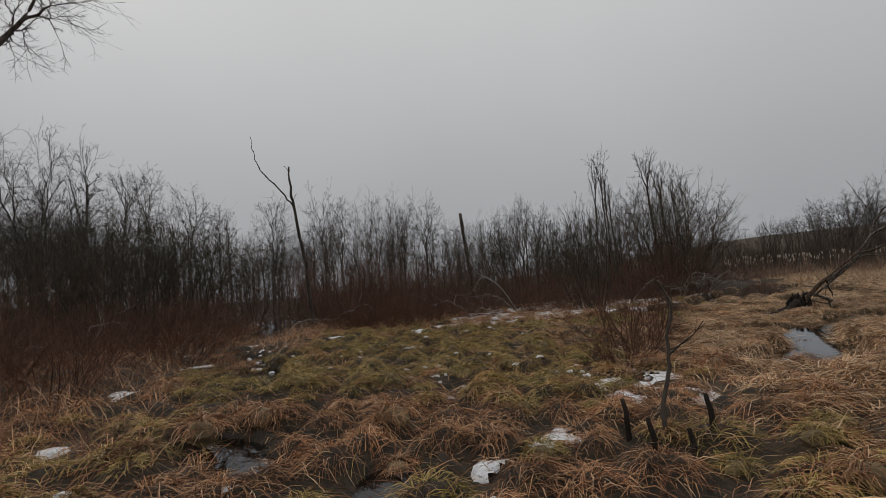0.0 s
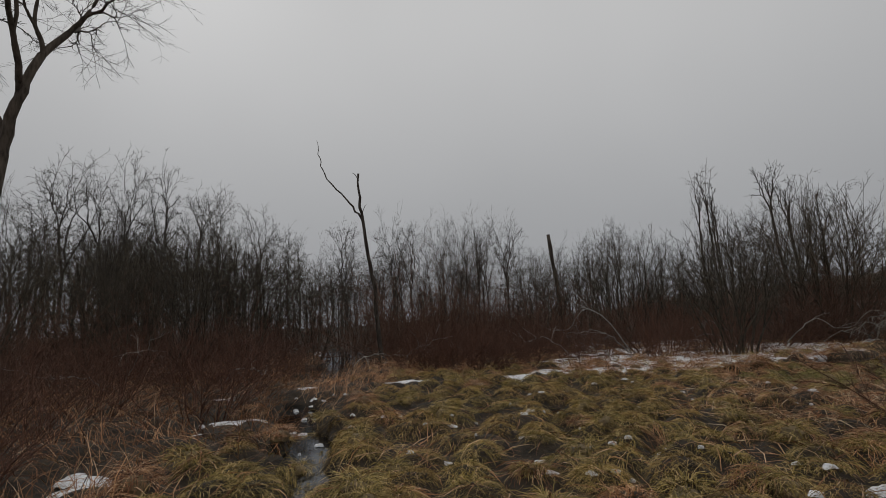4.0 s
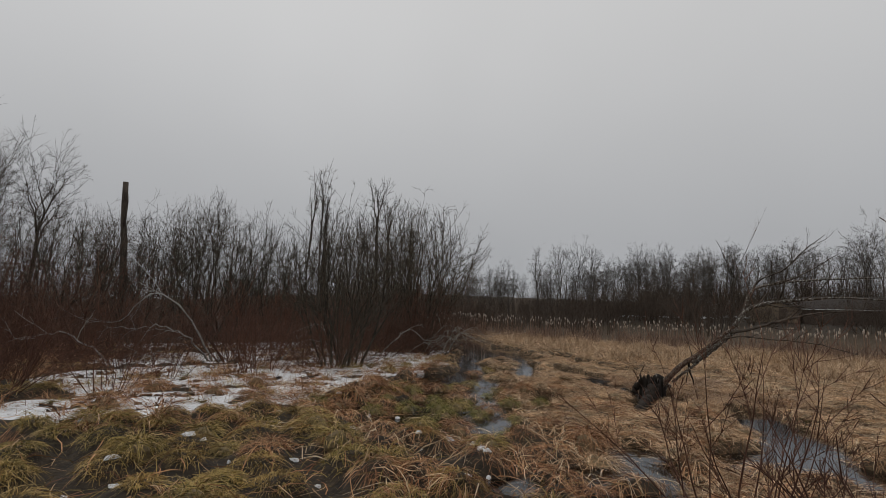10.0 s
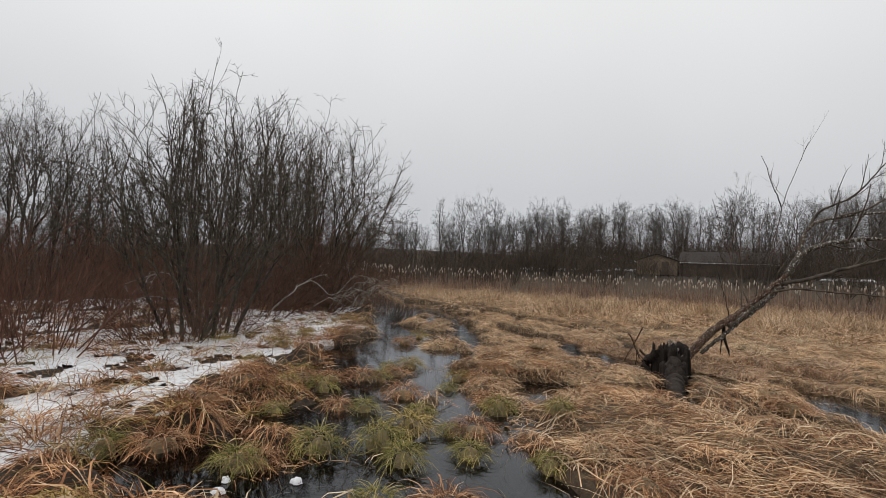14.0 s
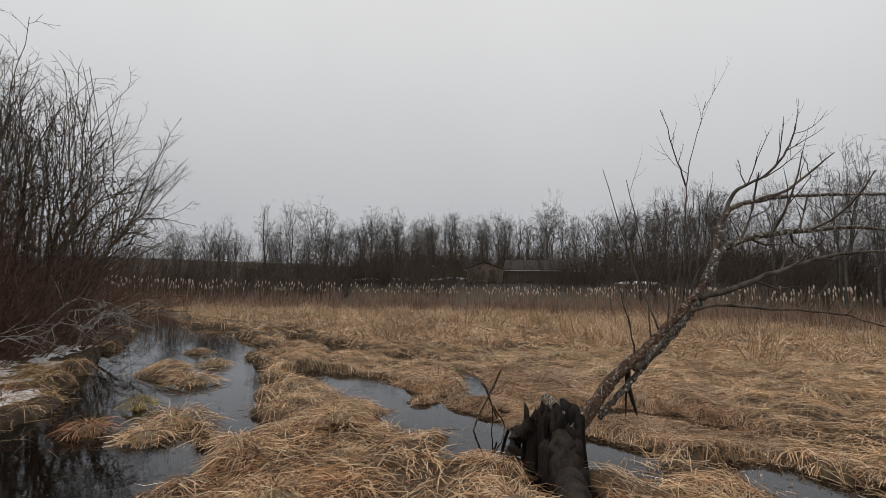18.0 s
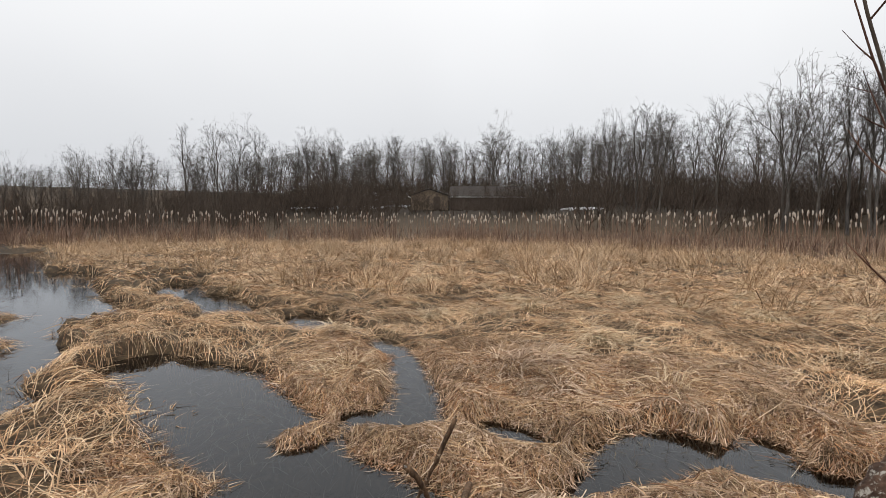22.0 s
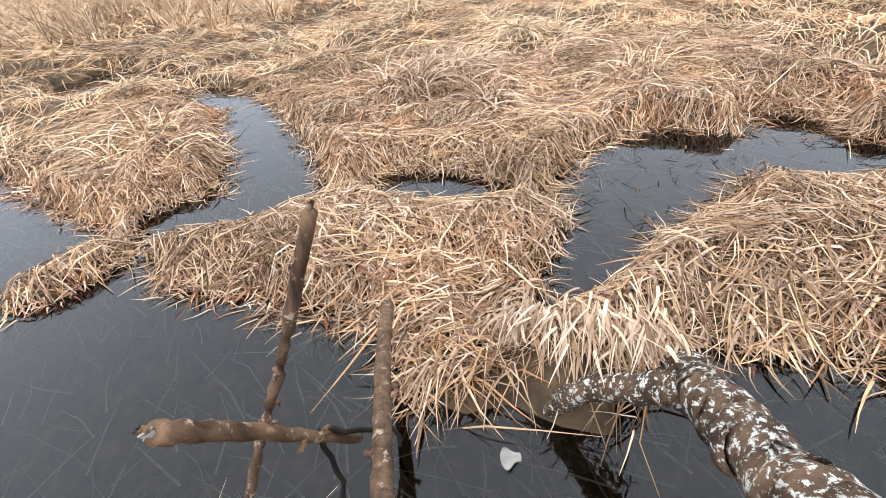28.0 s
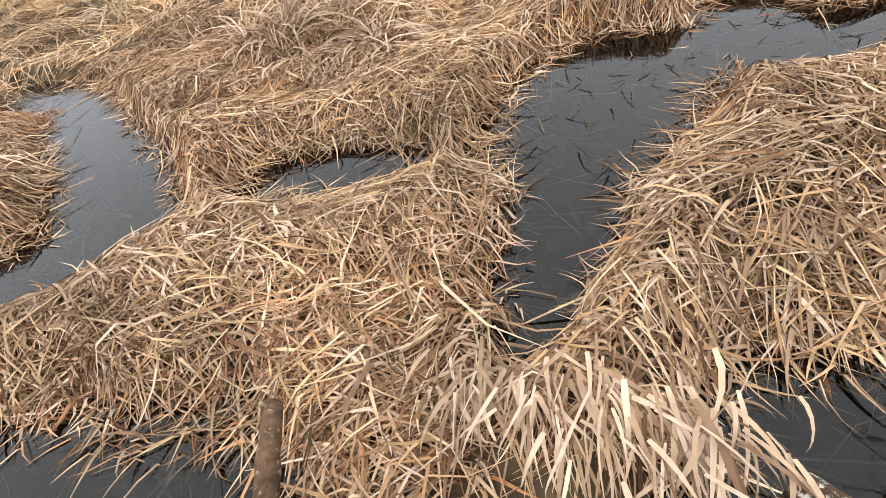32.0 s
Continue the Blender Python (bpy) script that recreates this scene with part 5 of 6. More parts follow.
def bough_mesh(name, points, r0, r1, mat, parent, sides=8, fine=8, knots=0.05, wob=0.004, label=""):
    v, q, p, rad = bough(points, r0, r1, sides, fine, knots, wob)
    ends = []
    for first, ring in ((True, np.arange(sides)), (False, np.arange(len(v) - sides, len(v)))):
        ends.append((v[ring].mean(0), ring))
    verts = np.concatenate([v, [e[0] for e in ends]])
    tris = []
    for k, (_, ring) in enumerate(ends):
        for j in range(sides):
            a, b = ring[j], ring[(j + 1) % sides]
            tris.append((len(v) + k, b, a) if k == 0 else (len(v) + k, a, b))
    ob = put(name, mesh_from(name, verts, q, np.array(tris)), mat, parent, label, smooth=True)
    return ob, p, rad


def thing(name, x, y, z, label, category, group=""):
    return tagged(empty(name, pose(x, y, z)), label, category, group)


def adopt(parent):
    """Sets the parts that were laid out in world places under their thing without moving them."""
    inv = Matrix.Translation(parent.matrix_world.translation).inverted()
    for o in parent.children_recursive:
        if o.parent == parent:
            o.matrix_parent_inverse = inv


def twigs_on(name, p, rad, parent, mat, levels):
    pts, r = p[None], rad[None]
    got = []
    for each, t0, t1, angle, ratio, thin, pull, wander, sg, sd in levels:
        base, way, length, rr = sprout(pts, r, each, t0, t1, angle, ratio, thin)
        pts = grow(base, way, length, sg, pull, wander)
        r = taper(len(base), sg + 1, rr, 0.3)
        got.append(tubes(pts, r, sd))
    v, q = merge(got)
    return tagged(put(name, mesh_from(name, v, q), mat, parent), kind="stuff")


# the dead tree that leans out of the rotten stump over the water
dead = thing("leaning_dead_tree", 10.45, 14.4, 0.0, "leaning dead tree with lichened bark and shoots", "tree")
_, p, r = bough_mesh("trunk", [(10.36, 14.46, 0.22), (10.5, 14.28, 0.50), (10.70, 14.02, 0.86), (10.86, 13.76, 1.10), (11.06, 13.45, 1.43), (11.28, 13.2, 1.72)], 0.066, 0.034, M_redwood, dead, 14, 12, 0.07, 0.004, "split reddish wood, bark half gone")
bough_mesh("lichened_limb", [(10.78, 13.86, 0.92), (10.98, 13.56, 1.24), (11.25, 13.24, 1.62), (11.40, 13.09, 1.96), (11.52, 12.95, 2.45), (11.72, 12.6, 2.62), (12.1, 11.95, 2.72), (12.6, 11.0, 2.78)], 0.046, 0.012, M_limb, dead, 11, 10, 0.07, 0.004)
for line, r0, r1, mat in (([(11.28, 13.2, 1.72), (11.42, 13.02, 2.05), (11.58, 12.7, 2.22), (11.82, 12.2, 2.30), (12.15, 11.6, 2.36), (12.6, 10.8, 2.30)], 0.05, 0.012, M_limb),
                          ([(11.20, 13.28, 1.58), (11.38, 12.95, 1.68), (11.6, 12.5, 1.86), (11.9, 11.9, 2.06), (12.3, 11.2, 2.12)], 0.034, 0.010, M_bark),
                          ([(11.12, 13.36, 1.46), (11.25, 13.1, 1.52), (11.45, 12.6, 1.50), (11.7, 12.0, 1.46), (12.0, 11.4, 1.30)], 0.02, 0.006, M_bark),
                          ([(11.52, 12.95, 2.45), (11.62, 12.86, 2.66), (11.80, 12.70, 2.80), (11.92, 12.45, 2.95), (12.1, 12.2, 3.3), (12.7, 11.96, 3.72)], 0.024, 0.006, M_bark),
                          ([(11.72, 12.6, 2.62), (11.9, 12.3, 2.75), (12.2, 12.0, 3.0), (12.4, 11.7, 3.25)], 0.02, 0.006, M_bark)):
    _, p, r = bough_mesh("branch", line, r0, r1, mat, dead, 7, 5)
    twigs_on("twig_spray", p, r, dead, M_bark, [(7, 0.3, 1.0, 0.8, 0.28, 0.5, 0.7, 0.14, 4, 4), (3, 0.2, 1.0, 0.6, 0.5, 0.6, 0.4, 0.14, 2, 3)])
for line in ([(11.08, 13.40, 1.42), (11.25, 13.36, 2.05), (11.58, 13.30, 2.78), (11.80, 13.2, 3.2), (12.12, 13.0, 3.9)], [(11.58, 13.30, 2.78), (11.50, 13.4, 3.1), (11.37, 13.55, 3.58)],
             [(10.95, 13.62, 1.22), (10.93, 13.85, 1.9), (10.9, 14.12, 2.85)], [(10.9, 13.7, 1.14), (10.96, 13.74, 1.9), (11.0, 13.9, 2.75)],
             [(11.0, 13.55, 1.3), (11.15, 13.52, 2.0), (11.3, 13.55, 2.6)], [(11.1, 13.4, 1.45), (11.3, 13.2, 2.0), (11.45, 13.12, 2.7)], [(11.05, 13.5, 1.35), (11.1, 13.42, 1.9), (11.2, 13.3, 2.5)],
             [(10.8, 13.84, 1.0), (10.74, 13.9, 1.35), (10.68, 14.02, 1.8)]):
    _, p, r = bough_mesh("shoot", line, 0.0095, 0.003, M_bark, dead, 6, 5, 0.03, 0.006)
    twigs_on("twig_spray", p, r, dead, M_twigred, [(4, 0.35, 1.0, 0.6, 0.32, 0.6, 0.5, 0.08, 3, 3), (2, 0.3, 1.0, 0.6, 0.4, 0.7, 0.4, 0.08, 2, 3)])
bough_mesh("bark_side", [(10.56, 14.16, 0.50), (10.74, 13.94, 0.76), (10.92, 13.70, 1.03), (11.12, 13.40, 1.36), (11.30, 13.17, 1.66)], 0.026, 0.036, M_limb, dead, 12, 10, 0.09, 0.006, "grey bark crusted with pale lichen")
bough_mesh("broken_spur", [(10.78, 13.92, 0.92), (10.80, 13.90, 0.72), (10.84, 13.86, 0.56), (10.82, 13.84, 0.48)], 0.028, 0.006, M_rot, dead, 6, 3)
bough_mesh("broken_spur", [(10.78, 13.92, 0.84), (10.74, 13.94, 0.66), (10.70, 13.94, 0.5)], 0.014, 0.005, M_rot, dead, 5, 3)
adopt(dead)


def stump_mesh(name, height, radius, seed):
    """A rotten upright shell with vertical ribs and a ragged, nearly level top."""
    n, k = 44, 10
    a = np.arange(n) * 2 * np.pi / n
    c, d = np.cos(a), np.sin(a)
    ribs = 0.85 * (vnoise(c * 2.2 + seed, d * 2.2, seed) - 0.5) + 0.5 * (vnoise(c * 7.0 + seed, d * 7.0, seed + 1) - 0.5)
    top = height * (0.68 + 0.45 * vnoise(c * 3.0 + seed, d * 3.0, seed + 2) + 0.14 * vnoise(c * 11.0, d * 11.0 + seed, seed + 3))
    verts = []
    for f, deep in ((1.0, 0.0), (0.66, 0.12)):
        for i in range(k):
            h = i / (k - 1)
            rr = radius * f * (1 + 0.45 * (1 - h) ** 3) * (1 + ribs + 0.12 * (vnoise(a * 3 + seed, np.full(n, h * 4.0), seed + 4) - 0.5)) * (1 - 0.12 * h)
            verts.append(np.stack([rr * c, rr * d, -0.15 + h * (top + 0.15 - deep * height)], 1))
    verts = np.concatenate(verts)
    quads = []
    for shell in range(2):
        for i in range(k - 1):
            for j in range(n):
                b = shell * k * n + i * n
                q = (b + j, b + (j + 1) % n, b + n + (j + 1) % n, b + n + j)
                quads.append(q if shell == 0 else q[::-1])
    o, p = (k - 1) * n, k * n + (k - 1) * n
    quads += [(o + j, o + (j + 1) % n, p + (j + 1) % n, p + j) for j in range(n)]
    return mesh_from(name, verts, np.array(quads))


stump = tagged(empty("rotten_stump", pose(10.42, 14.42, 0.0)), "black rotten jagged stump in shallow water", "stump")
put("shell", stump_mesh("shell", 0.56, 0.18, 3), M_rot, stump)
for name, h, r, seed, at in (("side_slab", 0.52, 0.12, 8, (-0.02, 0.27, 0)), ("root_buttress", 0.34, 0.15, 12, (-0.2, 0.04, 0)), ("root_buttress", 0.2, 0.16, 17, (-0.42, -0.06, 0))):
    side = put(name, stump_mesh(name, h, r, seed), M_rot, stump)
    side.location = at

for line, r0, r1 in (([(10.30, 14.48, 0.30), (10.0, 14.38, 0.16), (9.6, 14.26, 0.06), (9.1, 14.12, 0.01), (8.75, 14.02, -0.08)], 0.12, 0.07), ([(10.38, 14.72, 0.46), (10.34, 14.84, 0.3), (10.28, 14.9, 0.1), (10.2, 14.96, -0.1)], 0.07, 0.08)):
    line = [(u - 10.42, v - 14.42, w) for u, v, w in line]
    bough_mesh("gnarled_root", line, r0, r1, M_rot, stump, 13, 7, 0.16, 0.012)

# dead snag, post, sapling
snag = thing("dead_snag", -5.3, 20.2, 0.0, "tall thin dead snag with one forked branch", "tree")
bough_mesh("trunk", [(-5.25, 20.2, -0.2), (-5.4, 20.1, 2.0), (-5.6, 20.0, 3.6), (-5.8, 19.9, 5.3), (-5.9, 19.8, 6.2), (-5.91, 19.8, 6.95)], 0.085, 0.035, M_bark, snag, 8, 5, 0.06, 0.02)
bough_mesh("branch", [(-5.8, 19.9, 5.25), (-6.3, 19.92, 5.9), (-7.1, 19.95, 6.9), (-7.4, 19.97, 7.6), (-7.56, 19.98, 8.45)], 0.04, 0.008, M_bark, snag, 6, 5, 0.06, 0.03)
bough_mesh("branch", [(-5.85, 19.85, 5.4), (-5.7, 19.8, 5.7), (-5.62, 19.8, 5.8)], 0.014, 0.005, M_bark, snag, 5, 3)
bough_mesh("branch", [(-5.9, 19.8, 6.7), (-6.05, 19.8, 6.95), (-6.15, 19.8, 7.0)], 0.016, 0.006, M_bark, snag, 5, 3)
adopt(snag)
post = thing("dead_post", 1.75, 30.2, 0.0, "bare broken-topped dead trunk standing like a post", "tree")
bough_mesh("trunk", [(1.85, 30.2, -0.2), (1.65, 30.2, 2.0), (1.42, 30.18, 4.2), (1.24, 30.17, 6.05)], 0.13, 0.095, M_bark, post, 9, 5, 0.05, 0.015)
adopt(post)
SX, SY = 0.05, -0.95
sapling = thing("dark_sapling", 2.25 + SX, 5.55 + SY, 0.0, "dark crooked leafless sapling in wet grass", "sapling")
_, p, r = bough_mesh("stem", [(u + SX, v + SY, w) for u, v, w in ((2.25, 5.55, -0.1), (2.22, 5.6, 0.35), (2.32, 5.65, 0.65), (2.36, 5.68, 0.95), (2.42, 5.7, 1.2), (2.34, 5.72, 1.42))], 0.022, 0.007, M_bark, sapling, 7, 5)
twigs_on("twig_spray", p, r, sapling, M_bark, [(6, 0.4, 1.0, 0.8, 0.25, 0.6, 0.5, 0.12, 3, 3), (2, 0.3, 1.0, 0.6, 0.5, 0.6, 0.3, 0.12, 2, 3)])
for x, y, h in ((2.05, 4.35, 0.4), (2.0, 4.75, 0.45), (2.6, 4.55, 0.5), (2.35, 4.35, 0.3)):
    bough_mesh("dead_stub", [(x, y, -0.1), (x + 0.02, y + 0.02, h * 0.6), (x, y + 0.05, h)], 0.03, 0.016, M_rot, sapling, 6, 3)
adopt(sapling)
thin = plant_meshes("thin_shrub", M_twigred, M_twigred, stems=13, height=1.9, radius=0.012, lean=0.5, up=0.25, wob=0.09, segs=6, sides=5, spread=0.2,
                    levels=[(5, 0.25, 1.0, 0.55, 0.42, 0.6, 0.3, 0.12, 3, 3), (4, 0.2, 1.0, 0.6, 0.4, 0.7, 0.3, 0.14, 2, 3)])
plant("thin_shrub", thin, 3.7, 9.1, 1.0, "thin open reddish shrub over wet ground", "bush")
plant("thin_shrub", thin, 3.0, 7.9, 0.55, "thin open reddish shrub over wet ground", "bush")
for x, y, k in ((3.9, 20.2, 1.1), (4.25, 21.2, 1.0), (-0.4, 18.6, 0.9), (1.0, 18.4, 0.8), (3.4, 20.2, 0.75), (5.4, 21.2, 0.8), (2.0, 19.6, 0.6), (7.4, 22.4, 0.8)):
    plant("thin_shrub", thin, x, y, k, "thin dark leafless shrub standing in snow", "bush")
band(SHRUB, "shrub", L_SHRUB, "bush", "red-brown shrubs", [(3.5, 8.9), (4.1, 9.7), (3.3, 8.2)], (0.5, 0.62))
plant("thin_shrub", thin, 4.5, 10.6, 0.8, "thin open reddish shrub over wet ground", "bush")

# sticks and the fallen log at the end of the walk
for name, line, r0, r1, mat, label in (
        ("upright_stick", [(11.29, 15.62, -0.15), (11.33, 15.51, 0.18), (11.38, 15.38, 0.46), (11.42, 15.27, 0.72)], 0.0095, 0.012, M_stick, "peeled brown stick standing in the pool"),
        ("slanting_stick", [(11.08, 15.2, 0.36), (11.3, 15.23, 0.29), (11.6, 15.264, 0.21), (11.86, 15.28, 0.155)], 0.018, 0.02, M_stick, "thick peeled stick leaning onto the tussock"),
        ("lying_stick", [(11.14, 15.42, 0.61), (11.20, 15.38, 0.52), (11.30, 15.35, 0.36), (11.42, 15.31, 0.17)], 0.0145, 0.010, M_stick, "broken stick lying across the other sticks")):
    e = thing(name, *line[0], label, "stick", "sticks in the pool")
    bough_mesh("wood", line, r0, r1, mat, e, 12, 9, 0.035, 0.0012)
    for k in range(4):
        f = float(rng.uniform(0.15, 0.9)) * (len(line) - 1)
        a, b = Vector(line[int(f)]), Vector(line[int(f) + 1])
        at = a.lerp(b, f - int(f))
        out = Vector(rng.normal(0, 1, 3)).cross(b - a).normalized()
        bough_mesh("knot", [at, at + out * r0 * 1.0, at + out * r0 * 1.7], r0 * 0.55, r0 * 0.3, mat, e, 6, 2)
    tip = Vector(line[-1]) if name == "upright_stick" else Vector(line[0])
    back = (tip - Vector(line[-2] if name == "upright_stick" else line[1])).normalized()
    for k in range(3):
        lean = Vector(rng.normal(0, 0.25, 3))
        bough_mesh("splinter", [tip - back * 0.004, tip + (back + lean * 0.3) * 0.010, tip + (back + lean) * float(rng.uniform(0.010, 0.016))], r0 * 0.45, r0 * 0.1, M_white if k == 0 else mat, e, 5, 2)
    adopt(e)
scrap = bmesh.new()
bmesh.ops.create_icosphere(scrap, subdivisions=3, radius=0.022)
for w in scrap.verts:
    w.co = Vector((w.co.x * (1 + 0.5 * math.sin(w.co.y * 130)), w.co.y * 1.1, w.co.z * 0.35 + 0.006 * math.sin(w.co.x * 170)))
ob = part("bark_scrap", scrap, M_white, None)
ob.matrix_world = pose(11.42, 14.99, WL + 0.006)
tagged(ob, "small pale scrap of bark floating at the edge", "bark scrap")
twig = thing("dark_twig", 11.33, 15.34, 0.30, "thin dark forked twig hanging over the pool", "twig", "sticks in the pool")
bough_mesh("stem", [(11.33, 15.34, 0.33), (11.345, 15.345, 0.14), (11.36, 15.36, -0.08)], 0.006, 0.005, M_rot, twig, 6, 4)
bough_mesh("fork", [(11.335, 15.335, 0.32), (11.40, 15.29, 0.22), (11.47, 15.25, 0.12), (11.48, 15.245, -0.08)], 0.006, 0.005, M_rot, twig, 6, 4)
adopt(twig)
log = thing("fallen_log", 11.5, 14.84, 0.0, "fallen dead log crusted with white lichen", "log")
bough_mesh("wood", [(11.40, 14.66, 0.31), (11.33, 14.675, 0.352), (11.22, 14.69, 0.405), (11.1, 14.705, 0.465), (11.0, 14.70, 0.515), (10.85, 14.65, 0.55), (10.55, 14.48, 0.48)], 0.040, 0.052, M_lichen, log, 18, 14, 0.09, 0.004, "brown split wood under white lichen")
bough_mesh("side_branch", [(11.35, 14.68, 0.33), (11.42, 14.76, 0.25), (11.5, 14.84, 0.14), (11.57, 14.9, -0.05)], 0.034, 0.022, M_lichen, log, 12, 8, 0.08, 0.003)
adopt(log)


# ---- cattails ----
M_fluff = blade_mat("cattail_fluff", [(0.0, (0.34, 0.27, 0.21)), (1.0, (0.66, 0.58, 0.50))], 2.0, 0.8, 0.8)
M_brownhead = blade_mat("cattail_brown", [(0.0, (0.10, 0.05, 0.03)), (1.0, (0.24, 0.14, 0.08))])


def cattail_meshes(h, fluffy):
    stalk = tubes(np.array([[[0, 0, -0.1], [0.02, 0, h * 0.5], [0.06, 0.01, h]]]), np.array([[0.012, 0.011, 0.007]]), 5)
    az, n = rng.uniform(0, 6.28, 3), 3
    leaf = ribbons(np.zeros((n, 3)), az, rng.uniform(0.8, 1.6, n), rng.uniform(1.2, 1.5, n), rng.uniform(0.1, 0.9, n), np.full(n, 0.022), 4)
    k = np.array([0.0, 0.25, 0.5, 0.75, 1.0])
    pts = np.stack([0.06 + 0.01 * k, 0.01 + 0 * k, h - 0.22 + 0.24 * k], 1)[None]
    rad = (np.array([[0.008, 0.026, 0.034, 0.028, 0.006]]) if fluffy else np.array([[0.008, 0.018, 0.019, 0.018, 0.005]])) * rng.uniform(0.85, 1.2)
    hv, hq = tubes(pts, rad, 7)
    hv = hv + rng.normal(0, 0.006 if fluffy else 0.001, hv.shape)
    return merge([stalk, leaf]), (hv, hq)


CATS = []
for i in range(8):
    body, top = cattail_meshes(float(rng.uniform(1.6, 2.2)), i % 4 != 3)
    a, b = mesh_from("cattail", *body), mesh_from("seed_head", *top)
    a.materials.append(M_rusty), b.materials.append(M_fluff if i % 4 != 3 else M_brownhead)
    CATS.append((a, b))
BELT = [(20.5, -12.0), (26.5, -5.0), (31.5, 3.0), (36.3, 10.5), (40.5, 19.0), (41.5, 26.0), (38.0, 34.0), (31.0, 41.0), (25.0, 45.0)]


def belt_place(f, off):
    f = min(max(f, 0), 0.9999) * (len(BELT) - 1)
    i = int(f)
    (x1, y1), (x2, y2) = BELT[i], BELT[i + 1]
    x, y = x1 + (x2 - x1) * (f - i), y1 + (y2 - y1) * (f - i)
    d = math.hypot(x2 - x1, y2 - y1)
    return x + off * (y2 - y1) / d, y - off * (x2 - x1) / d


def cattail(x, y, z, m):
    a, b = m
    ob = new("cattail", a)
    ob.matrix_world = pose(x, y, z, float(rng.normal(0, 5)), float(rng.normal(0, 5)), float(rng.uniform(0, 360)))
    top = new("seed_head", b)
    top.parent = ob
    return tagged(ob, "tall dead cattail with a fluffy seed head", "cattail", "cattails along the marsh")


for i in range(290):
    x, y = belt_place(0.12 + 0.88 * float(rng.random()), float(abs(rng.normal(0, 1.4))) - 0.6)
    cattail(x, y, float(ground_z(x, y)), CATS[int(rng.integers(8))])
cv, ch = [], []
for i in range(520):
    x, y = belt_place(float(rng.random()), float(rng.uniform(0.5, 6.0)))
    body, top = cattail_meshes(float(rng.uniform(1.5, 2.2)), True)
    z = float(ground_z(x, y))
    cv.append((body[0] + (x, y, z), body[1])), ch.append((top[0] + (x, y, z), top[1]))
stand = put("cattail_stand", mesh_from("cattail_stand", *merge(cv)), M_rusty)
tagged(stand, "dense stand of dead cattails along the marsh", "cattails", kind="stuff")
put("seed_heads", mesh_from("seed_heads", *merge(ch)), M_fluff, stand, "pale fluffy seed heads")
tagged(stand.children[0], kind="stuff")


def reed_belt():
    n = 9000
    p = np.array([belt_place(float(f), float(o)) for f, o in zip(rng.random(n), rng.uniform(-0.8, 8, n))])
    root = np.stack([p[:, 0], p[:, 1], ground_z(p[:, 0], p[:, 1]) - 0.05], 1)
    v, q = ribbons(root, rng.uniform(0, 6.28, n), rng.uniform(0.8, 1.55, n), rng.uniform(1.2, 1.55, n), rng.uniform(0.0, 0.8, n), rng.uniform(0.02, 0.035, n), 3)
    return tagged(put("reed_belt", mesh_from("reed_belt", v, q), M_rusty), "brown standing reeds below the cattail heads", "reeds", kind="stuff")


reed_belt()


# ---- buildings beyond the marsh ----
def plain_mat(name, a, b, scale=3.0, rough=0.8):
    m, n, l, bs = blank(name, rough)
    l.new(ramp(n, l, noise_at(n, l, scale, 5.0), [(0.3, a), (0.7, b)]), bs.inputs["Base Color"])
    return m


M_tanwall = plain_mat("tan_siding", (0.22, 0.165, 0.115), (0.30, 0.23, 0.16))
M_brownwall = plain_mat("brown_board", (0.07, 0.05, 0.04), (0.13, 0.10, 0.08))
M_roof = plain_mat("brown_shingle_roof", (0.022, 0.018, 0.016), (0.05, 0.041, 0.035), 6.0)
M_whitewall = plain_mat("white_painted_board", (0.62, 0.62, 0.60), (0.78, 0.78, 0.76))
M_trim = plain_mat("white_trim", (0.7, 0.7, 0.68), (0.8, 0.8, 0.78))


def box(sx, sy, sz, at):
    bm = bmesh.new()
    bmesh.ops.create_cube(bm, size=1.0)
    bmesh.ops.transform(bm, matrix=Matrix.Translation(at) @ Matrix.Diagonal((sx, sy, sz, 1)), verts=bm.verts)
    bmesh.ops.bevel(bm, geom=bm.edges[:], offset=0.02, segments=1, affect="EDGES")
    return bm


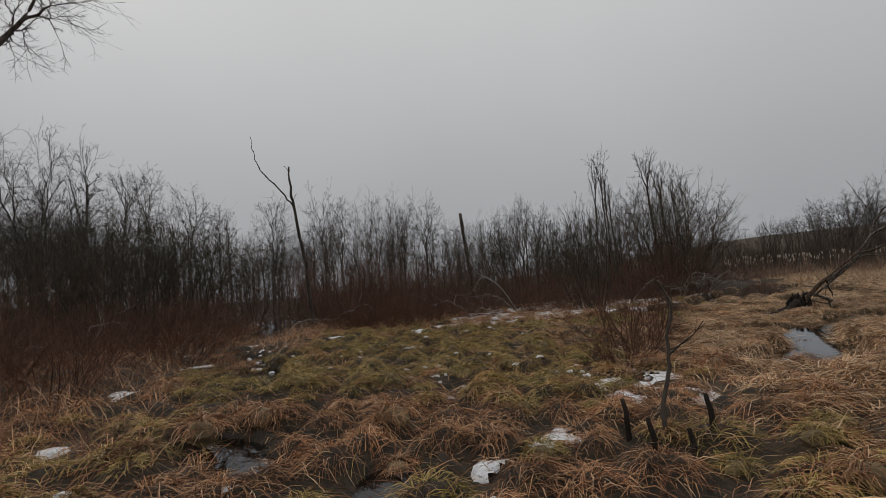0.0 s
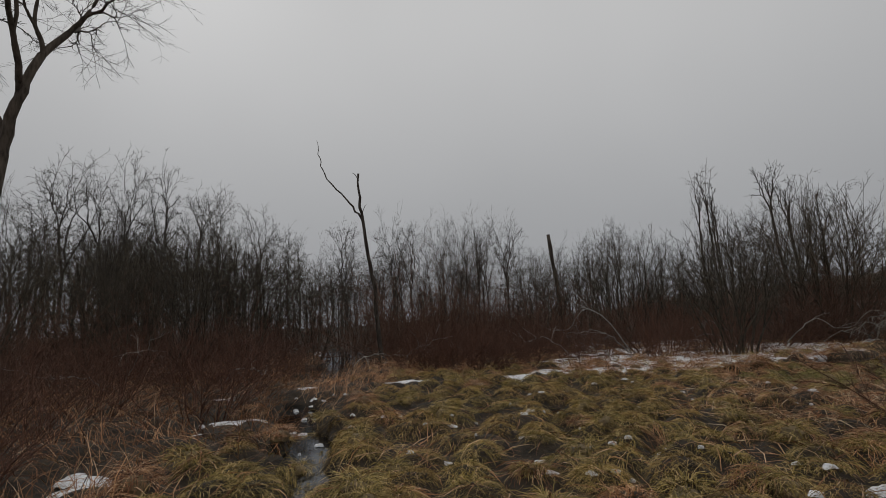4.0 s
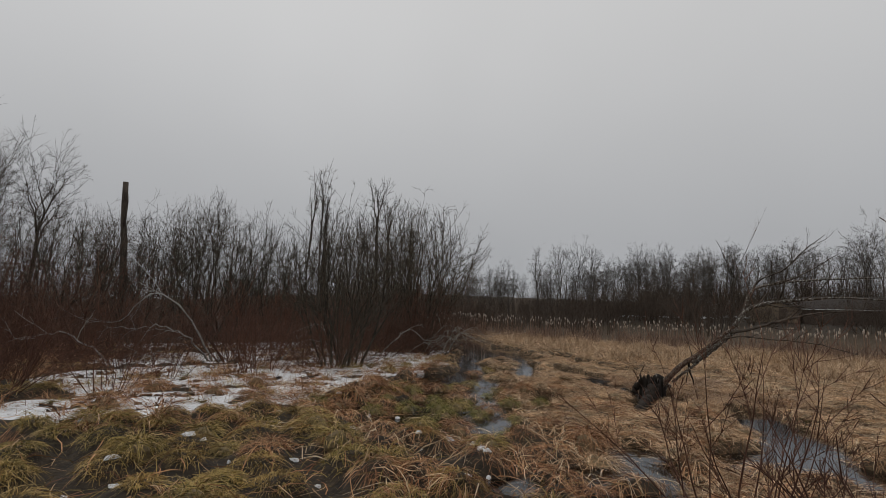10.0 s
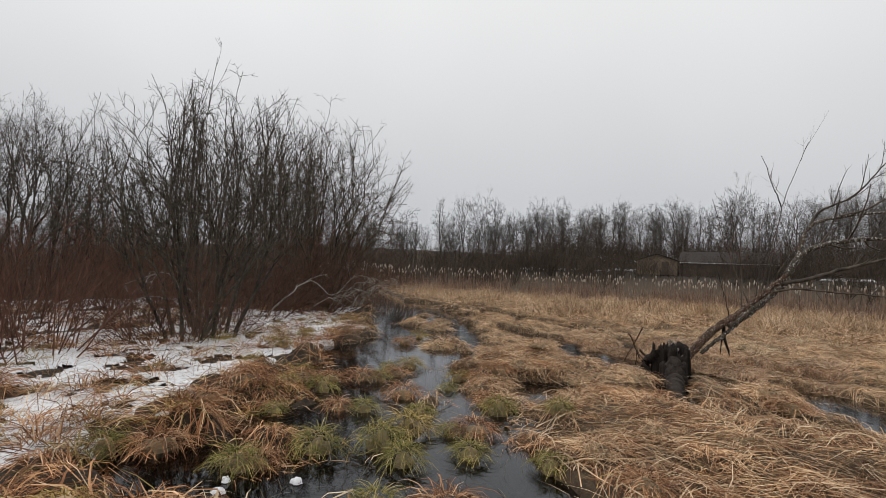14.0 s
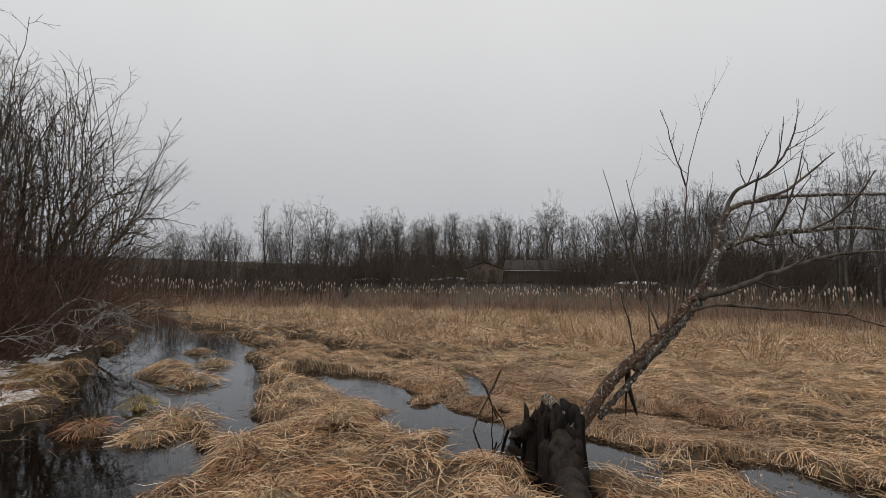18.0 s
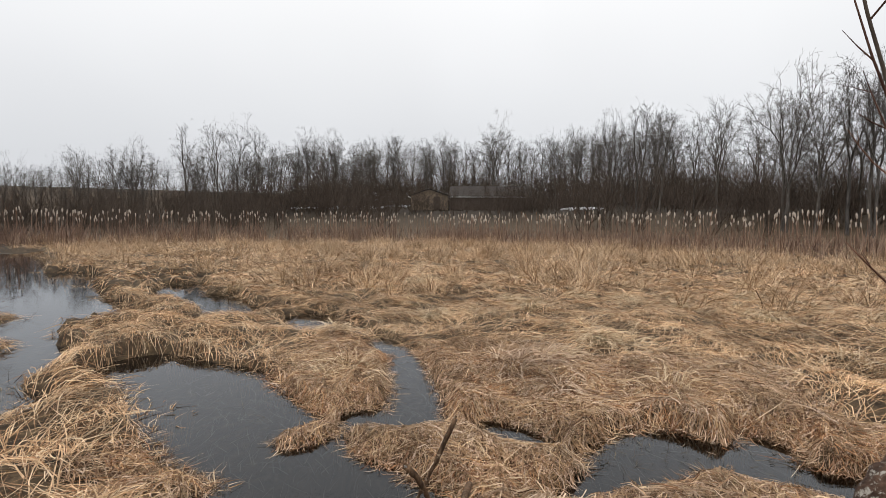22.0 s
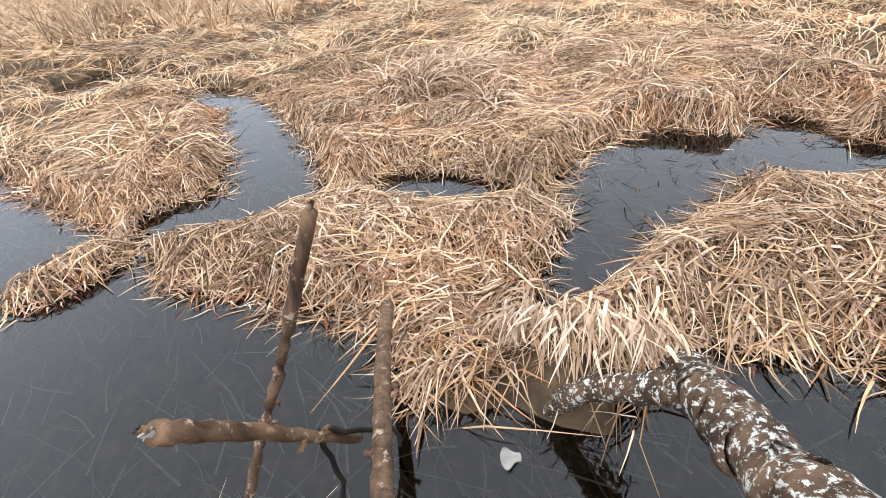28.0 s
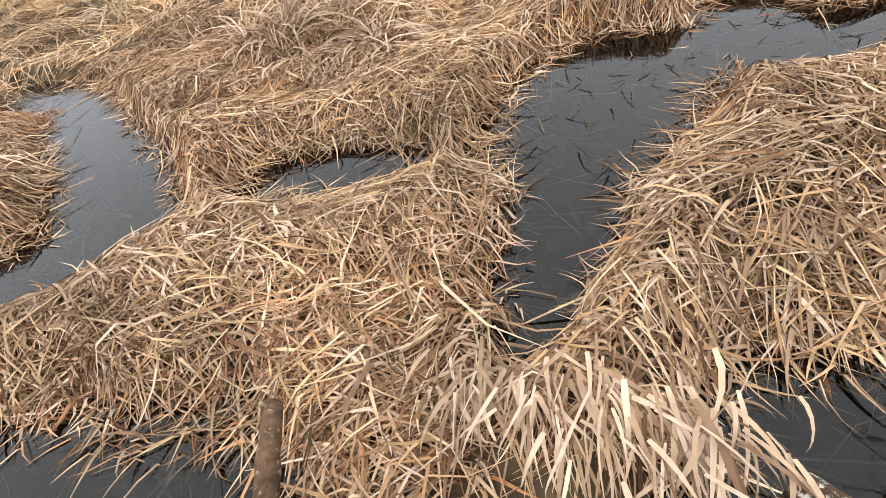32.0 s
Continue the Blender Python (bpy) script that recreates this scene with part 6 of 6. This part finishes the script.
def gable_house(name, x, y, turn, length, depth, eaves, rise, wall, label, door=True):
    """A low building whose ridge runs along its length, gables at both ends."""
    e = tagged(empty(name, pose(x, y, float(ground_z(x, y)) - 0.1, 0, 0, turn)), label, "house")
    bm = bmesh.new()
    prof = [(-depth / 2, 0), (depth / 2, 0), (depth / 2, eaves), (0, eaves + rise), (-depth / 2, eaves)]
    rows = [[bm.verts.new((s * length / 2, py, pz)) for py, pz in prof] for s in (-1, 1)]
    bm.faces.new(rows[0]), bm.faces.new(rows[1][::-1])
    for i in range(5):
        bm.faces.new((rows[0][i], rows[1][i], rows[1][(i + 1) % 5], rows[0][(i + 1) % 5]))
    bmesh.ops.recalc_face_normals(bm, faces=bm.faces)
    part("wall", bm, wall, e)
    slope = math.atan2(rise, depth / 2)
    run = math.hypot(rise, depth / 2) + 0.45
    for s in (-1, 1):
        bm = box(length + 0.7, run, 0.14, (0, 0, 0))
        bmesh.ops.transform(bm, matrix=Matrix.Translation((0, s * (run / 2 - 0.02) * math.cos(slope), eaves + rise + 0.1 - run / 2 * math.sin(slope))) @ Matrix.Rotation(-s * slope, 4, "X"), verts=bm.verts)
        part("roof", bm, M_roof, e)
    for s in (-1, 1):
        part("fascia", box(length + 0.72, 0.06, 0.2, (0, s * (depth / 2 + 0.36), eaves - 0.12)), M_trim, e)
    for s in (-0.28, 0.24):
        w = part("window", box(1.0, 0.08, 0.9, (s * length, -depth / 2 - 0.03, eaves * 0.55)), M_brownwall, e)
        part("frame", box(1.14, 0.05, 0.08, (s * length, -depth / 2 - 0.05, eaves * 0.55 + 0.48)), M_trim, w)
    if door:
        part("door", box(0.08, 0.95, 2.0, (-length / 2 - 0.03, -depth * 0.2, 1.0)), M_brownwall, e)
    return e


gable_house("tan_house", 82.5, 35.2, 12, 8.0, 5.6, 2.1, 0.95, M_tanwall, "low tan-sided house with a shallow roof")
gable_house("brown_house", 84.5, 26.0, 98, 12.0, 6.5, 2.2, 1.6, M_brownwall, "long dark brown house with a shingle roof")
gable_house("white_shed", 101.0, 50.5, 70, 2.6, 2.4, 2.2, 0.9, M_whitewall, "small white shed among the far trees", False)
for x, y, a, w, d in ((86, 50.0, 118, 10.0, 0.9), (92, 44.0, 112, 6.0, 0.8), (80, 12.0, 84, 6.0, 0.7), (84.0, 58.0, 120, 6.0, 0.8)):
    bm = bmesh.new()
    bmesh.ops.create_icosphere(bm, subdivisions=3, radius=1.0)
    for v in bm.verts:
        v.co += Vector((0.12 * math.sin(v.co.y * 7 + x), 0.1 * math.sin(v.co.x * 9), 0))
    bmesh.ops.transform(bm, matrix=Matrix.Diagonal((w / 2, d, 0.35, 1)), verts=bm.verts)
    drift = part("snow_drift", bm, M_snow, None)
    drift.matrix_world = pose(x, y, float(ground_z(x, y)) + 0.1, 0, 0, a)
    tagged(drift, "long low drift of old snow by the far bank", "snow", "far snow drifts")


# ---- bleached dead branches in front of the thickets ----
def dead_branch(x, y, turn, size):
    e = tagged(empty("dead_branch", pose(x, y, float(ground_z(x, y)), 0, 0, turn)), "bleached dead branch arching out of brown brush", "branch", "bleached dead branches")
    h = float(rng.uniform(0.5, 1.2)) * size
    v, q, p, rad = bough([(0, 0, 0.05), (0.35 * size, float(rng.normal(0, 0.1)), h * 0.55), (0.8 * size, float(rng.normal(0, 0.15)), h * float(rng.uniform(0.6, 0.9))), (1.2 * size, float(rng.normal(0, 0.2)), h * float(rng.uniform(0.5, 1.0))), (1.6 * size, float(rng.normal(0, 0.3)), h * float(rng.uniform(0.4, 1.1)))], 0.016 * size, 0.004, 6, 5, 0.06, 0.02)
    put("bough", mesh_from("bough", v, q), M_white, e)
    twigs_on("twig_spray", p, rad, e, M_white, [(7, 0.3, 1.0, 0.8, 0.3, 0.6, -0.3, 0.16, 3, 4), (3, 0.2, 1.0, 0.7, 0.5, 0.7, -0.1, 0.16, 2, 3)])


for x, y, turn, size in ((-10.2, 14.2, 200, 1.3), (-8.4, 16.0, 330, 1.2), (-6.2, 19.4, 20, 1.2), (-4.6, 20.4, 340, 1.3), (-3.0, 21.2, 180, 1.0), (1.2, 21.8, 200, 1.3), (3.2, 22.3, 180, 1.4), (5.2, 22.6, 10, 1.2),
                         (7.4, 23.2, 200, 1.2), (9.2, 24.0, 330, 1.3), (10.8, 24.6, 310, 1.3), (12.0, 25.2, 300, 1.2), (-11.6, 16.2, 330, 1.3), (2.2, 20.6, 240, 1.0), (12.2, 25.2, 280, 1.5), (13.2, 25.6, 250, 1.6), (13.9, 26.0, 300, 1.4), (3.4, 22.6, 170, 1.8)):
    dead_branch(x, y, turn, size)


def snow_flecks():
    x, y = scatter(-7.0, 4.5, 3.0, 17.0, 3.2, lambda x, y: (1 - np.clip(straw_zone(x, y), 0, 1)) * step(0.45, 0.6, fbm(x, y, 2.6, 2, 141)))
    verts, quads = [], []
    for px, py in zip(x, y):
        n, r0 = 9, float(rng.uniform(0.02, 0.065))
        a = np.arange(n) * 2 * np.pi / n + rng.random()
        rr = r0 * rng.uniform(0.35, 1.5, n)
        z = max(float(ground_z(px, py)), WL) + 0.035
        low = np.stack([px + rr * np.cos(a), py + 0.8 * rr * np.sin(a), np.full(n, z - 0.03)], 1)
        top = np.stack([px + 0.8 * rr * np.cos(a), py + 0.65 * rr * np.sin(a), np.full(n, z - 0.010) + rng.normal(0, 0.007, n)], 1)
        mid = np.array([[px, py, z + 0.004]] * n)
        b = sum(len(v) for v in verts)
        verts.append(np.concatenate([low, top, mid]))
        j = np.arange(n)
        k = (j + 1) % n
        quads.append(b + np.concatenate([np.stack([j, k, n + k, n + j], 1), np.stack([n + j, n + k, 2 * n + k, 2 * n + j], 1)]))
    me = mesh_from("snow_flecks", np.concatenate(verts), np.concatenate(quads))
    return tagged(put("snow_flecks", me, M_snow), "small melting flecks of snow in the grass", "snow", kind="stuff")


snow_flecks()
